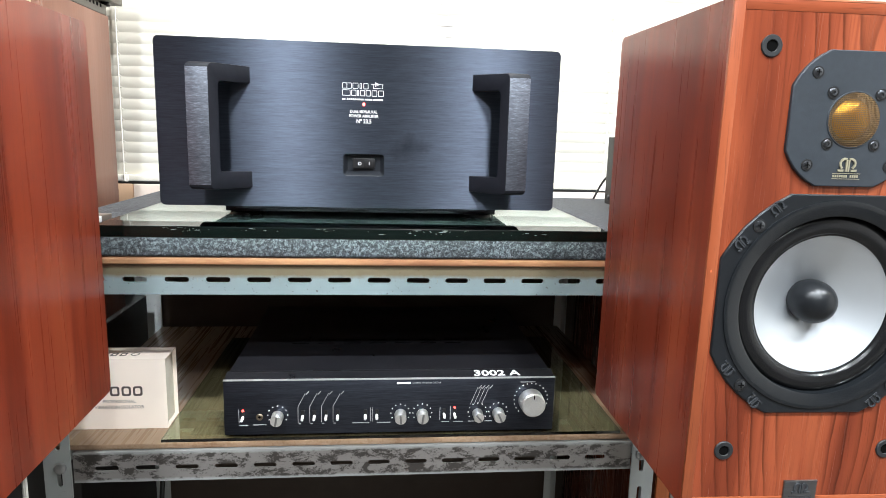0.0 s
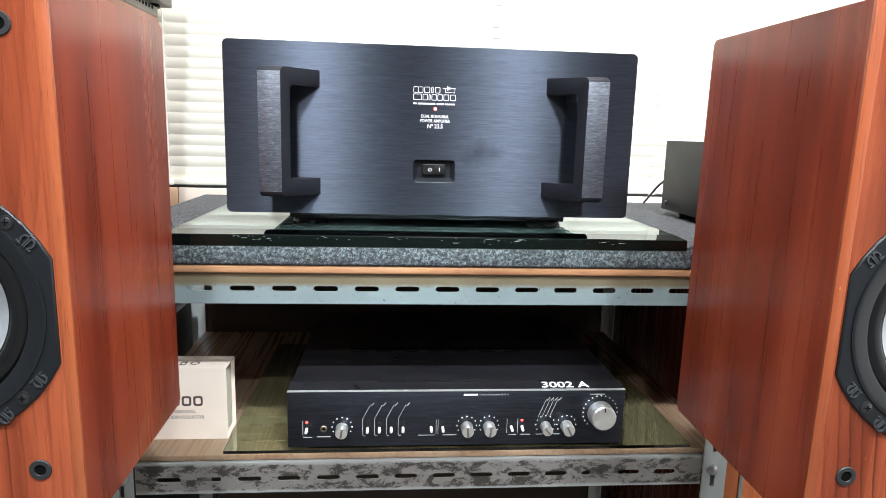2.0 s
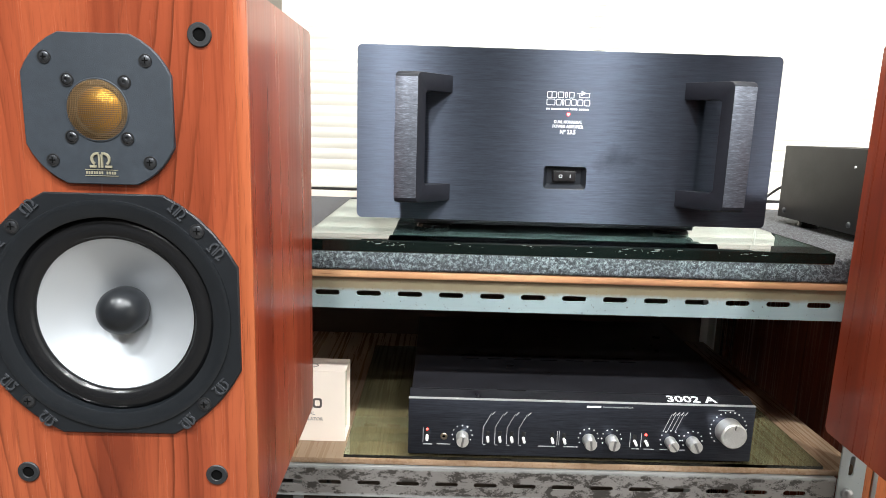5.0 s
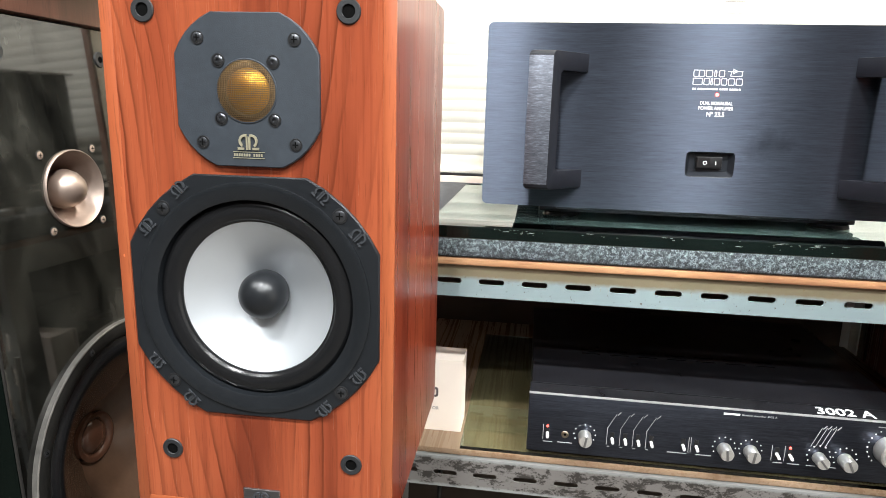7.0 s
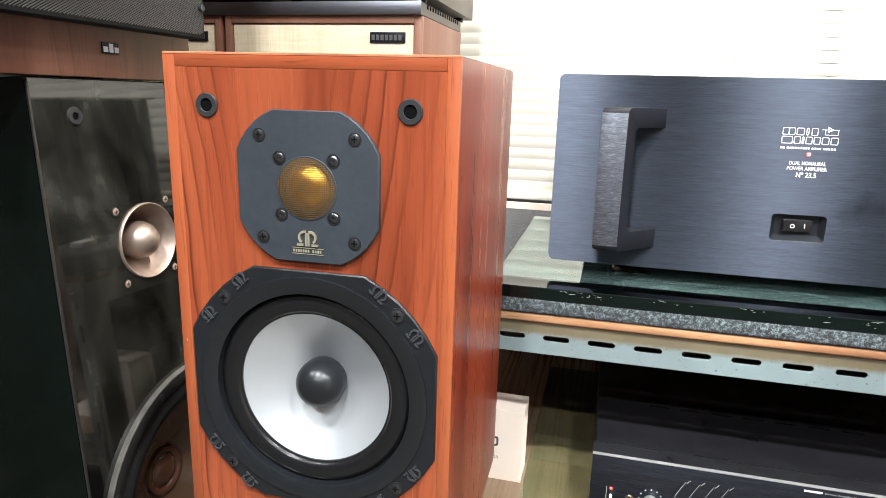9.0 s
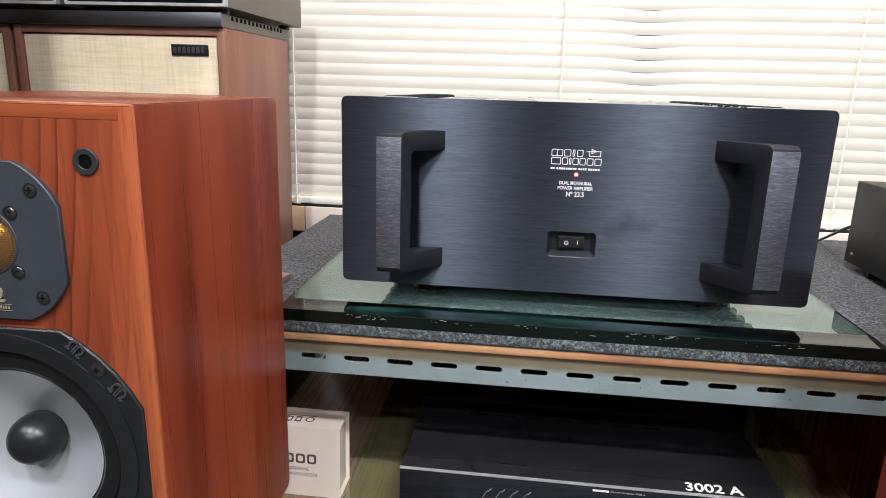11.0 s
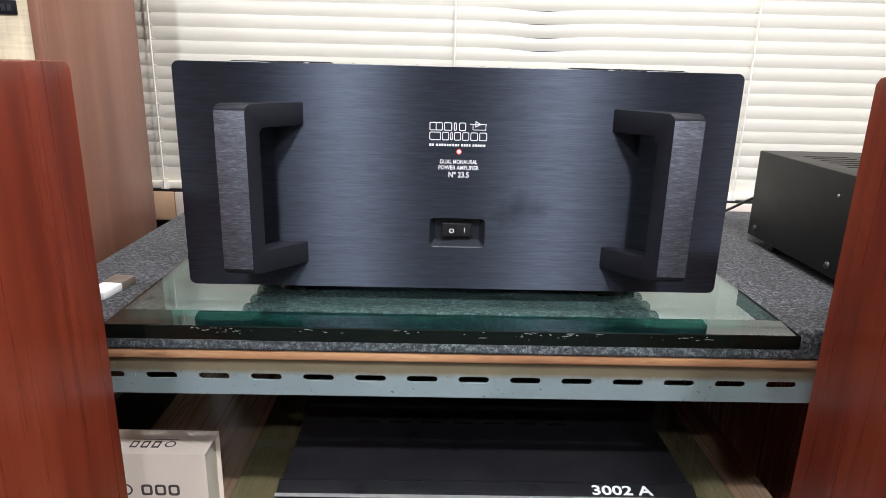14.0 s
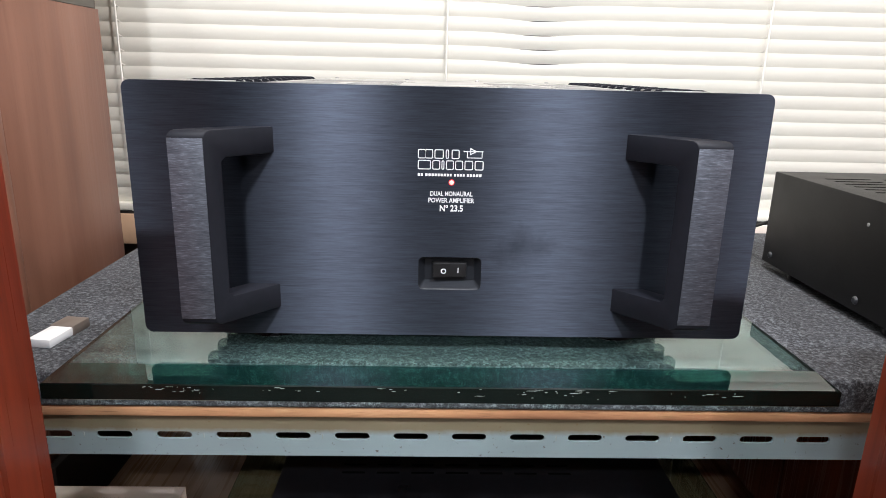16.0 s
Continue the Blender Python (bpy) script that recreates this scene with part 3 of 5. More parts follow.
setting("floor", slab(X0, X1, Y0, Y1, -0.05, 0.0), FLOOR, "unseen board floor, darkened to dull its reflections", "floor")
setting("ceiling", slab(X0 - 0.1, X1 + 0.1, Y0 - 0.1, Y1 + 0.1, CEIL, CEIL + 0.08), CEILING, "unseen ceiling, greyed to cut bounce and reflections", "ceiling")
setting("wall_west", slab(X0 - 0.1, X0, Y0, Y1, 0.0, CEIL), DARK_WALL, "unseen side wall, dark to lower bounce and reflections", "wall")
setting("wall_east", slab(X1, X1 + 0.1, Y0, Y1, 0.0, CEIL), WALL, "plain off-white plaster side wall", "wall")
setting("wall_south", slab(X0 - 0.1, X1 + 0.1, Y0 - 0.1, Y0, 0.0, CEIL), DARK_WALL, "unseen wall facing the window, dark to lower reflections", "wall")
setting("wall_north", slab(X0 - 0.1, X1 + 0.1, Y1, Y1 + 0.12, 0.0, CEIL), WALL, "off-white plaster wall behind the blind", "wall")
setting("trim", slab(-1.6, -0.4595, 1.3400, 1.3830, 0.8460, 0.8950, 0.002), LEDGE, "beige-brown varnished wooden window board below the blind", "window board")
setting("trim", slab(-0.4585, 1.6, 1.3400, 1.3830, 0.8460, 0.8950, 0.002), PINKISH, "pinkish-white painted window board below the blind", "window board")
# added sheet, coloured as the shaded space behind the shelves
setting("back_panel", slab(-0.62, 0.62, 1.372, 1.417, 0.0, 0.845), SHADED_BACK, "added dark sheet, shade in its colour, behind the rack shelves", "panel")


def ceiling_lamp(x, y):
    lamp = thing("ceiling_lamp", pose(x, y, CEIL), "unseen round white ceiling downlight, switched on", "lamp", "ceiling lamps")
    bm = bmesh.new()
    lathe_z(bm, [(0.10, 0.0), (0.125, 0.0), (0.125, -0.05), (0.105, -0.06), (0.10, -0.05)], 0, 0, 32)
    part("housing", bm, CEILING, lamp)
    bm = bmesh.new()
    lathe_z(bm, [(0.0, -0.035), (0.10, -0.035), (0.10, -0.03), (0.0, -0.03)], 0, 0, 32)
    part("diffuser", bm, LAMP_FACE, lamp, "glowing white diffuser")
    return lamp


for (lx, ly), watts in LAMPS:
    ceiling_lamp(lx, ly)
# body of the added spot, out of view
spot = thing("added_spot_lamp", pose(0.16, 0.80, CEIL), "added unseen spot lamp that brightens the blind", "lamp")
bm = bmesh.new()
lathe_z(bm, [(0.0, 0.0), (0.03, 0.0), (0.03, -0.012), (0.012, -0.018), (0.012, -0.05), (0.0, -0.05)], 0, -0.09, 20)
part("mount", bm, CEILING, spot)
bm = bmesh.new()
box(bm, -0.07, 0.07, -0.075, -0.065, -0.12, -0.02, 0.003)
part("hood", bm, CEILING, spot)


# ---- window blind ----
def window_blind():
    top, bottom, pitch, x0, x1, y = 2.10, 0.904, 0.0206, -1.45, 1.30, 1.355
    blind = thing("window_blind", pose(0, y, bottom), "cream slatted venetian blind, closed, over the window", "blind")
    n = int((top - bottom) / pitch)
    rng = random.Random(4)
    bm = bmesh.new()
    rows = []
    for i in range(7):
        t = i / 6 - 0.5
        rows.append((t * 0.0245, 0.0016 * (1 - 4 * t * t)))
    xs = [x0 + (x1 - x0) * k / 24 for k in range(25)]

    def slat_mesh(sag):
        """sag: how much the slat has curled between two cords, which opens a thin dark gap above it."""
        bm = bmesh.new()
        marks = sorted(xs + [0.04 + 0.02 * k for k in range(12)])
        grid = []
        for x in marks:
            curl = sag * math.exp(-((x - 0.15) / 0.055) ** 2)
            grid.append([bm.verts.new((x, -h, s - max(0.0, s) * curl)) for s, h in rows])
        for a, b in zip(grid, grid[1:]):
            for i in range(len(rows) - 1):
                bm.faces.new((a[i], b[i], b[i + 1], a[i + 1]))
        bmesh.ops.recalc_face_normals(bm, faces=bm.faces[:])
        bmesh.ops.solidify(bm, geom=bm.faces[:], thickness=0.0004)
        return bm

    bm.free()
    slat = part("slat", slat_mesh(0.0), BLIND, blind, smooth=60)
    curled = None
    lean = 13
    slat.matrix_basis = pose(0, 0, 0.019, lean, 0, 0)
    for i in range(1, n):
        z = 0.019 + i * pitch
        ajar = lean + rng.uniform(-2.0, 2.0)
        at = pose(rng.uniform(-0.002, 0.002), rng.uniform(-0.0006, 0.0006), z, ajar, rng.uniform(-0.06, 0.06), rng.uniform(-0.04, 0.04))
        if not 10 <= i <= 18:
            share(slat, at)
        elif curled is None:
            curled = part("slat", slat_mesh(0.42), BLIND, blind, "slat curled open at its middle", smooth=60)
            curled.matrix_basis = at
        else:
            share(curled, at)
    part("bottom_rail", slab(x0, x1, -0.011, 0.011, -0.004, 0.008, 0.002), BLIND, blind, "cream metal bottom rail")
    # thin black strip that draws the dark line below the rail
    part("rail_seal", slab(x0, x1, -0.0125, 0.010, -0.0090, -0.0042, 0.0005), CABLE, blind, "dark strip under the bottom rail")
    part("head_rail", slab(x0, x1, -0.02, 0.02, top - bottom - 0.01, top - bottom + 0.03, 0.002), BLIND, blind)
    for cx in (-0.954, -0.474, 0.009, 0.492, 0.97):
        bm = bmesh.new()
        for dy in (-0.0145, 0.0145):
            tube(bm, [(cx, dy, -0.003), (cx + 0.0006, dy, 0.5), (cx, dy, top - bottom)], 0.0014, 6)
        for i in range(0, n, 1):
            z = 0.008 + i * pitch
            tube(bm, [(cx, -0.0145, z + 0.006), (cx, 0.0145, z)], 0.0006, 4)
        part("ladder_cord", bm, CORD, blind, "white ladder cord")
        bm = bmesh.new()
        box(bm, cx - 0.007, cx + 0.007, -0.0125, -0.0105, -0.006, 0.009, 0.001)
        part("rail_clip", bm, CORD, blind)
    return blind


window_blind()
# Unseen reveal; its near-black colour carries the shade between the slats.
setting("window_1", slab(-1.5, 1.35, 1.3835, 1.4185, 0.8945, 2.12), plain("shaded_window_reveal", (0.06, 0.055, 0.05), 0.6), "window reveal behind the closed blind, shade in its colour", "window")


# ---- rack of slotted angle ----
def stadium(cx, cz, half, r, n=6):
    pts = []
    for sgn, a0 in ((1, -math.pi / 2), (-1, math.pi / 2)):
        for i in range(n + 1):
            a = a0 + math.pi * i / n
            pts.append((cx + sgn * half + r * math.cos(a), cz + r * math.sin(a)))
    return pts


def slotted_strip(bm, x0, x1, z0, z1, y0, y1, first, pitch, half, r, zc, upright=False):
    """A flat bar with slots that go through it, cell by cell."""
    def put(a, b):
        return (b, a) if upright else (a, b)

    cells = [c for c in (first + i * pitch for i in range(-60, 60)) if c - pitch / 2 >= x0 - 1e-6 and c + pitch / 2 <= x1 + 1e-6]
    lo, hi = cells[0] - pitch / 2, cells[-1] + pitch / 2

    def block(a, b):
        if b - a > 1e-4:
            (p, q), (s, t) = put(a, z0), put(b, z1)
            box(bm, min(p, s), max(p, s), y0, y1, min(q, t), max(q, t))

    block(x0, lo)
    block(hi, x1)
    for c in cells:
        inner = stadium(c, zc, half, r)
        a, b = c - pitch / 2, c + pitch / 2
        outer = []
        for x, z in inner:
            dx, dz = x - c, z - zc
            kx = (pitch / 2) / max(abs(dx), 1e-9)
            kz = ((z1 - zc) if dz > 0 else (zc - z0)) / max(abs(dz), 1e-9)
            k = min(kx, kz)
            outer.append((c + dx * k, zc + dz * k))
        # pull the nearest outline points to the corners of the cell
        for corner in ((a, z0), (b, z0), (b, z1), (a, z1)):
            i = min(range(len(outer)), key=lambda j: (outer[j][0] - corner[0]) ** 2 + (outer[j][1] - corner[1]) ** 2)
            outer[i] = corner
        m = len(inner)
        rings = [[bm.verts.new((put(x, z)[0], y, put(x, z)[1])) for x, z in pts] for pts, y in ((outer, y0), (outer, y1), (inner, y1), (inner, y0))]
        for u, v in ((rings[0], rings[3]), (rings[2], rings[1]), (rings[3], rings[2])):
            for i in range(m):
                bm.faces.new((u[i], u[(i + 1) % m], v[(i + 1) % m], v[i]))
        for i in range(m):
            e = (outer[i], outer[(i + 1) % m])
            if all(abs(p[1] - z0) < 1e-6 for p in e) or all(abs(p[1] - z1) < 1e-6 for p in e):
                bm.faces.new((rings[0][(i + 1) % m], rings[0][i], rings[1][i], rings[1][(i + 1) % m]))
    bmesh.ops.remove_doubles(bm, verts=bm.verts[:], dist=2e-5)
    bmesh.ops.recalc_face_normals(bm, faces=bm.faces[:])
    return bm


def rack():
    r = thing("storage_rack", pose(0, 0, 0), "grey slotted-angle steel rack with two wooden shelves", "rack")

    def beam(name, y, z0, z1, mat, label, flip=1, first=-0.1765):
        bm = bmesh.new()
        slotted_strip(bm, -0.364 if flip > 0 else -0.417, 0.374 if flip > 0 else 0.386, z0, z1, y, y + 0.0022, first, 0.0497, 0.0115, 0.0033, z0 + 0.019)
        box(bm, -0.364, 0.374, y + 0.0018 if flip > 0 else y - 0.034, y + 0.036 if flip > 0 else y + 0.0004, z1 - 0.0022, z1 - 0.0001)
        b = part(name, bm, mat, r, label)
        return b

    upper = beam("beam", 0.8215, 0.8035, 0.842, UPPER_STEEL, "pale green-grey upper beam with brown stains along its edge")
    tick = part("stamp_mark", slab(-0.0004, 0.0004, 0.8212, 0.8216, 0.8200, 0.8245), CHIP_MARKS, upper)
    tick.matrix_basis = pose(-0.3008, 0, 0)
    for i in range(1, 7):
        share(tick, pose(-0.3008 + i * 0.0994, 0, 0))
    beam("beam", 0.8215, 0.5540, 0.5955, LOWER_STEEL, "lower beam with heavily chipped grey paint", 1, 0.0245)
    beam("beam", 1.352, 0.8035, 0.842, UPPER_STEEL, "", -1)
    beam("beam", 1.352, 0.5540, 0.5955, LOWER_STEEL, "", -1, 0.0245)
    for x, y, sx, sy in ((-0.382, 0.8205, 1, 1), (0.391, 0.8205, -1, 1), (-0.437, 1.345, 1, -1), (0.4125, 1.345, -1, -1)):
        bm = bmesh.new()
        half = 0.0165 if sy > 0 else (0.0195 if sx > 0 else 0.0085)
        a, b = (x - half, x + half)
        yf = y
        if sy > 0:
            slotted_strip(bm, 0.0, 0.842, a, b, yf - 0.0024, yf, 0.515, 0.05, 0.0105, 0.0033, x + 0.002 * sx, upright=True)
        else:
            box(bm, a, b, yf - 0.0024, yf, 0.0, 0.842, 0.0008)
        xo = a if sx > 0 else b - 0.0022
        y2 = yf + sy * 0.034
        box(bm, xo, xo + 0.0022, min(yf, y2), max(yf, y2), 0.0, 0.842)
        post = part("post", bm, LEG_STEEL if sy > 0 else LIT_REAR_STEEL, r, "grey slotted upright post")
        if sy > 0:
            for bz in (0.577, 0.822):
                bm = bmesh.new()
                lathe(bm, [(0.0, yf - 0.0085), (0.0045, yf - 0.0080), (0.0070, yf - 0.0060), (0.0076, yf - 0.0024)], x + 0.004 * sx, bz, 18)
                part("bolt", bm, STEEL, post, "domed steel bolt head")
    for sx in (-1, 1):
        for z0 in (0.8035, 0.556):
            bm = bmesh.new()
            box(bm, sx * 0.394 - 0.0011, sx * 0.394 + 0.0011, 0.8575, 1.318, z0, z0 + 0.038)
            part("side_beam", bm, LEG_STEEL, r)
    part("upper_board", slab(-0.405, 0.62, 0.8165, 1.338, 0.8425, 0.8520, 0.0015), PLY, r, "plywood shelf board with an orange-brown edge")
    part("lower_board", slab(-0.417, 0.411, 0.826, 1.340, 0.5965, 0.604, 0.001), BOARD, r, "varnished brown lower shelf board")
    return r


rack()
mat_ob = tagged(new("felt_mat", mesh_of("felt_mat", slab(-0.409, 0.62, 0.8135, 1.337, 0.8523, 0.8832, 0.004, 3), FELT)),
                "thick blue-grey needle felt mat on the upper shelf", "mat")


# ---- glass plates ----
def glass_plate():
    g = thing("glass_plate", pose(0, 0, 0.8834), "thick green-edged glass plate lying on the felt mat", "glass plate")
    bm = bmesh.new()
    x0, x1, y0, y1, wide = -0.297, 0.298, 0.768, 1.19, 0.031
    levels = [(0.0, 0.0010, 0.0010), (0.0010, 0.0, 0.0), (0.0126, 0.0, 0.0), (0.0134, 0.0008, 0.0008), (0.0150, wide, 0.0022)]
    loops = [[bm.verts.new(p) for p in ((x0 + j, y0 + i, z), (x1 - j, y0 + i, z), (x1 - j, y1 - i, z), (x0 + j, y1 - i, z))] for z, i, j in levels]
    for a, b in zip(loops, loops[1:]):
        for k in range(4):
            bm.faces.new((a[k], a[(k + 1) % 4], b[(k + 1) % 4], b[k]))
    bm.faces.new(list(reversed(loops[0])))
    bm.faces.new(loops[-1])
    bmesh.ops.recalc_face_normals(bm, faces=bm.faces[:])
    for f in bm.faces:
        up = abs(f.normal.z)
        f.material_index = 2 if up < 0.85 else 1 if up < 0.999 else 0
    p = part("pane", bm, GREEN_GLASS, g, "thick green glass with a wide bevel", 1)
    p.data.materials.append(GLASS_BEVEL)
    p.data.materials.append(GLASS_EDGE)
    p.visible_shadow = False
    rng = random.Random(11)
    bm = bmesh.new()
    for cx in (-0.205, -0.190, -0.110, -0.02, 0.05, 0.075, 0.105, 0.19):
        for k in range(rng.randint(5, 13)):
            x, z, w = cx + rng.uniform(-0.030, 0.030), 0.0122 - abs(rng.gauss(0, 0.0026)), rng.uniform(0.0008, 0.0030) * (3.2 if k % 3 == 0 else 1.0)
            h = rng.uniform(0.00008, 0.00026)
            v = [bm.verts.new((x + dx, 0.7676, z + dz)) for dx, dz in ((-w / 2, -h), (w * rng.uniform(-0.2, 0.4), -h * 1.6), (w / 2, h * 0.4), (0, h * 1.4), (-w * 0.3, h))]
            bm.faces.new(v)
    tagged(part("edge_wear", bm, CHIP_MARKS, g, "pale chips along the cut edge"), kind="stuff")
    return g


glass_plate()
low_glass = tagged(new("glass_sheet", mesh_of("glass_sheet", slab(-0.257, 0.359, 0.8275, 1.25, 0.6043, 0.6085, 0.0003, 1), SMOKE_GLASS, 2)),
                   "thin greenish glass sheet on the lower shelf board", "glass sheet")
low_glass.visible_shadow = False


# ---- power amplifier ----
def round_rect(x0, x1, z0, z1, r, n=5):
    pts = []
    for cx, cz, a0 in ((x1 - r, z1 - r, 0), (x0 + r, z1 - r, 90), (x0 + r, z0 + r, 180), (x1 - r, z0 + r, 270)):
        for i in range(n + 1):
            a = radians(a0 + 90 * i / n)
            pts.append((cx + r * math.cos(a), cz + r * math.sin(a)))
    return pts


def grip(side):
    """A C-shaped handle whose arms lean outwards from the face."""
    zb, zt = 0.0390, 0.1815
    outer = [(0.0, zt)] + [(1 - 0.10 * (1 - math.sin(a)), zt - 0.006 * (1 - math.cos(a))) for a in (0.0, 0.4, 0.8, 1.2, 1.57)]
    outer += [(1 - 0.10 * (1 - math.sin(a)), zb + 0.006 * (1 - math.cos(a))) for a in (1.57, 1.2, 0.8, 0.4, 0.0)] + [(0.0, zb)]
    inner = [(0.0, zb + 0.0195), (0.71, zb + 0.0195), (0.77, zb + 0.0225), (0.77, zt - 0.0225), (0.71, zt - 0.0195), (0.0, zt - 0.0195)]
    outline = outer + inner
    bm = bmesh.new()

    def put(s, z, w):
        return bm.verts.new((side * (0.133 + 0.038 * s + w), -0.0420 * s, z))

    # front skin and side skins as strips, so that no face is concave
    near = [put(s, z, 0.0) for s, z in outline]
    far = [put(s, z, 0.0252) for s, z in outline]
    n = len(outline)
    for i in range(n):
        if i == n - 1 or abs(outline[i][0]) + abs(outline[(i + 1) % n][0]) > 1e-9:
            bm.faces.new((near[i], near[(i + 1) % n], far[(i + 1) % n], far[i]))
    for ring in (near, far):
        edges = []
        for i in range(n):
            e = bm.edges.get((ring[i], ring[(i + 1) % n])) or bm.edges.new((ring[i], ring[(i + 1) % n]))
            edges.append(e)
        bmesh.ops.triangle_fill(bm, edges=edges, use_beauty=True)
    bmesh.ops.recalc_face_normals(bm, faces=bm.faces[:])
    sharp = [e for e in bm.edges if len(e.link_faces) == 2 and e.calc_face_angle(0) > 0.7]
    bmesh.ops.bevel(bm, geom=sharp, offset=0.0008, segments=2, affect="EDGES", profile=0.5)
    return bm


def power_amplifier():
    amp = thing("power_amplifier", pose(0.0005, 0.824, 0.8986), "black brushed-aluminium power amplifier with angled handles", "amplifier")
    z0, z1 = 0.0161, 0.2131
    bm = bmesh.new()
    prism(bm, round_rect(-0.242, 0.242, z0, z1, 0.006), 0.0, 0.012, round_rect(-0.0235, 0.0265, 0.0555, 0.0825, 0.004), 0.0)
    part("front_panel", bm, AMP_FACE, amp, "brushed dark blue-black front panel")
    # recess of the mains switch
    bm = bmesh.new()
    o, i = round_rect(-0.0235, 0.0265, 0.0555, 0.0825, 0.004), round_rect(-0.0185, 0.0215, 0.0615, 0.0800, 0.0015)
    ra = [bm.verts.new((x, 0.0002, z)) for x, z in o]
    rb = [bm.verts.new((x, 0.0075, z)) for x, z in i]
    for k in range(len(o)):
        j = (k + 1) % len(o)
        bm.faces.new((ra[k], ra[j], rb[j], rb[k]))
    bm.faces.new(rb)
    bmesh.ops.recalc_face_normals(bm, faces=bm.faces[:])
    part("switch_recess", bm, plain("recess_bevel", (0.030, 0.034, 0.042), 0.38, 0.5), amp, "chamfered dark switch recess")
    sw = part("power_switch", slab(-0.0122, 0.0148, 0.0030, 0.0074, 0.0650, 0.0772, 0.0008), BLACK_PLASTIC, amp, "black rocker switch")
    bm = bmesh.new()
    v = [bm.verts.new(p) for p in ((-0.0115, 0.0030, 0.0657), (0.0018, 0.0030, 0.0657), (0.0018, 0.0030, 0.0765), (-0.0115, 0.0030, 0.0765),
                                   (-0.0115, 0.0000, 0.0657), (-0.0115, 0.0000, 0.0765))]
    for f in ((0, 3, 5, 4), (4, 5, 2, 1), (0, 4, 1), (3, 2, 5), (0, 1, 2, 3)):
        bm.faces.new([v[k] for k in f])
    bmesh.ops.recalc_face_normals(bm, faces=bm.faces[:])
    part("rocker", bm, BLACK_PLASTIC, sw)
    writing("off_mark", "O", 0.0058, -0.0035, 0.0006, 0.0688, WHITE_INK, sw, bold=0.0001)
    writing("on_mark", "I", 0.0058, 0.0082, 0.0028, 0.0690, WHITE_INK, sw, bold=0.0001)
    # emblem: two rows of rounded outlines with a diode sign, as plain shapes
    bm = bmesh.new()

    def stroke(x0, x1, za, zb, w=0.0007):
        prism(bm, round_rect(x0, x1, za, zb, 0.0012, 3), -0.0003, 0.0, round_rect(x0 + w, x1 - w, za + w, zb - w, 0.0006, 3))

    for x0, x1 in ((-0.0250, -0.0190), (-0.0196, -0.0135), (-0.0125, -0.0055), (-0.0040, -0.0015), (0.0005, 0.0065)):
        stroke(x0, x1, 0.1601, 0.1672)
    for x0, x1 in ((-0.0250, -0.0150), (-0.0140, -0.0080), (-0.0070, -0.0048), (-0.0036, 0.0024), (0.0034, 0.0094), (0.0105, 0.0170), (0.0182, 0.0250)):
        stroke(x0, x1, 0.1518, 0.1590)
    bars(bm, [(0.0170, 0.1660, 0.0150, 0.0006, -0.0002), (0.0180, 0.1612, 0.0110, 0.0006, -0.0002), (0.0125, 0.1636, 0.0006, 0.0050, -0.0002), (0.0236, 0.1636, 0.0006, 0.0050, -0.0002)])
    prism(bm, [(0.0145, 0.1688), (0.0145, 0.1632), (0.0200, 0.1660)], -0.0003, 0.0, [(0.0152, 0.1676), (0.0152, 0.1644), (0.0184, 0.1660)])
    tagged(part("emblem", bm, WHITE_INK, amp, "white outlined two-row emblem"), kind="stuff")
    bm = bmesh.new()
    rng = random.Random(2)
    x = -0.0250
    while x < 0.0240:
        w = rng.uniform(0.0013, 0.0020)
        bars(bm, [(x + w / 2, 0.1478, w, 0.0020, -0.0002)])
        x += w + 0.0006 + (0.0012 if rng.random() < 0.12 else 0)
    part("print_line", bm, WHITE_INK, amp)
    writing("lettering", "DUAL MONAURAL", 0.0050, 0.0010, -0.0003, 0.1317, WHITE_INK, amp, width=0.0325, bold=0.0001)
    writing("lettering", "POWER AMPLIFIER", 0.0050, 0.0010, -0.0003, 0.1265, WHITE_INK, amp, width=0.0355, bold=0.0001)
    writing("lettering", "Nº 23.5", 0.0068, 0.0013, -0.0003, 0.1197, WHITE_INK, amp, width=0.0180, bold=0.00015)
    bm = bmesh.new()
    lathe(bm, [(0.0, -0.0013), (0.0010, -0.0011), (0.0017, -0.0003), (0.0018, 0.0004)], 0.001, 0.1421, 16)
    pilot = part("pilot_lamp", bm, PINK_LED, amp, "small lit red pilot lamp")
    bm = bmesh.new()
    lathe(bm, [(0.0017, -0.0002), (0.0018, -0.0006), (0.0021, -0.0005), (0.0023, 0.0002)], 0.001, 0.1421, 20)
    part("lens_rim", bm, LED_RING, pilot, "red glowing lens rim")
    for side in (-1, 1):
        h = part("handle", grip(side), AMP_DARK, amp, "dark angled handle arm")
        bm = bmesh.new()
        box(bm, side * 0.171 + (0 if side > 0 else -0.0252) + 0.0004, side * 0.171 + (0.0252 if side > 0 else 0) - 0.0004, -0.0425, -0.0419, 0.0445, 0.1760, 0.0002)
        part("grip_face", bm, AMP_GRIP, h, "worn brushed grip face with bright edges")
    part("chassis", slab(-0.158, 0.158, 0.0125, 0.395, 0.012, 0.2085, 0.002), AMP_DARK, amp)
    cover = part("top_cover", slab(-0.150, 0.150, 0.014, 0.39, 0.2088, 0.2125, 0.001), AMP_TOP, amp, "grey metal top cover")
    vent = part("vent_panel", slab(0.0, 0.042, 0.0, 0.075, 0.2124, 0.2128, 0.0002, 1), AMP_MESH, cover, "perforated grey vent panel")
    vent.matrix_basis = pose(-0.138, 0.05, 0)
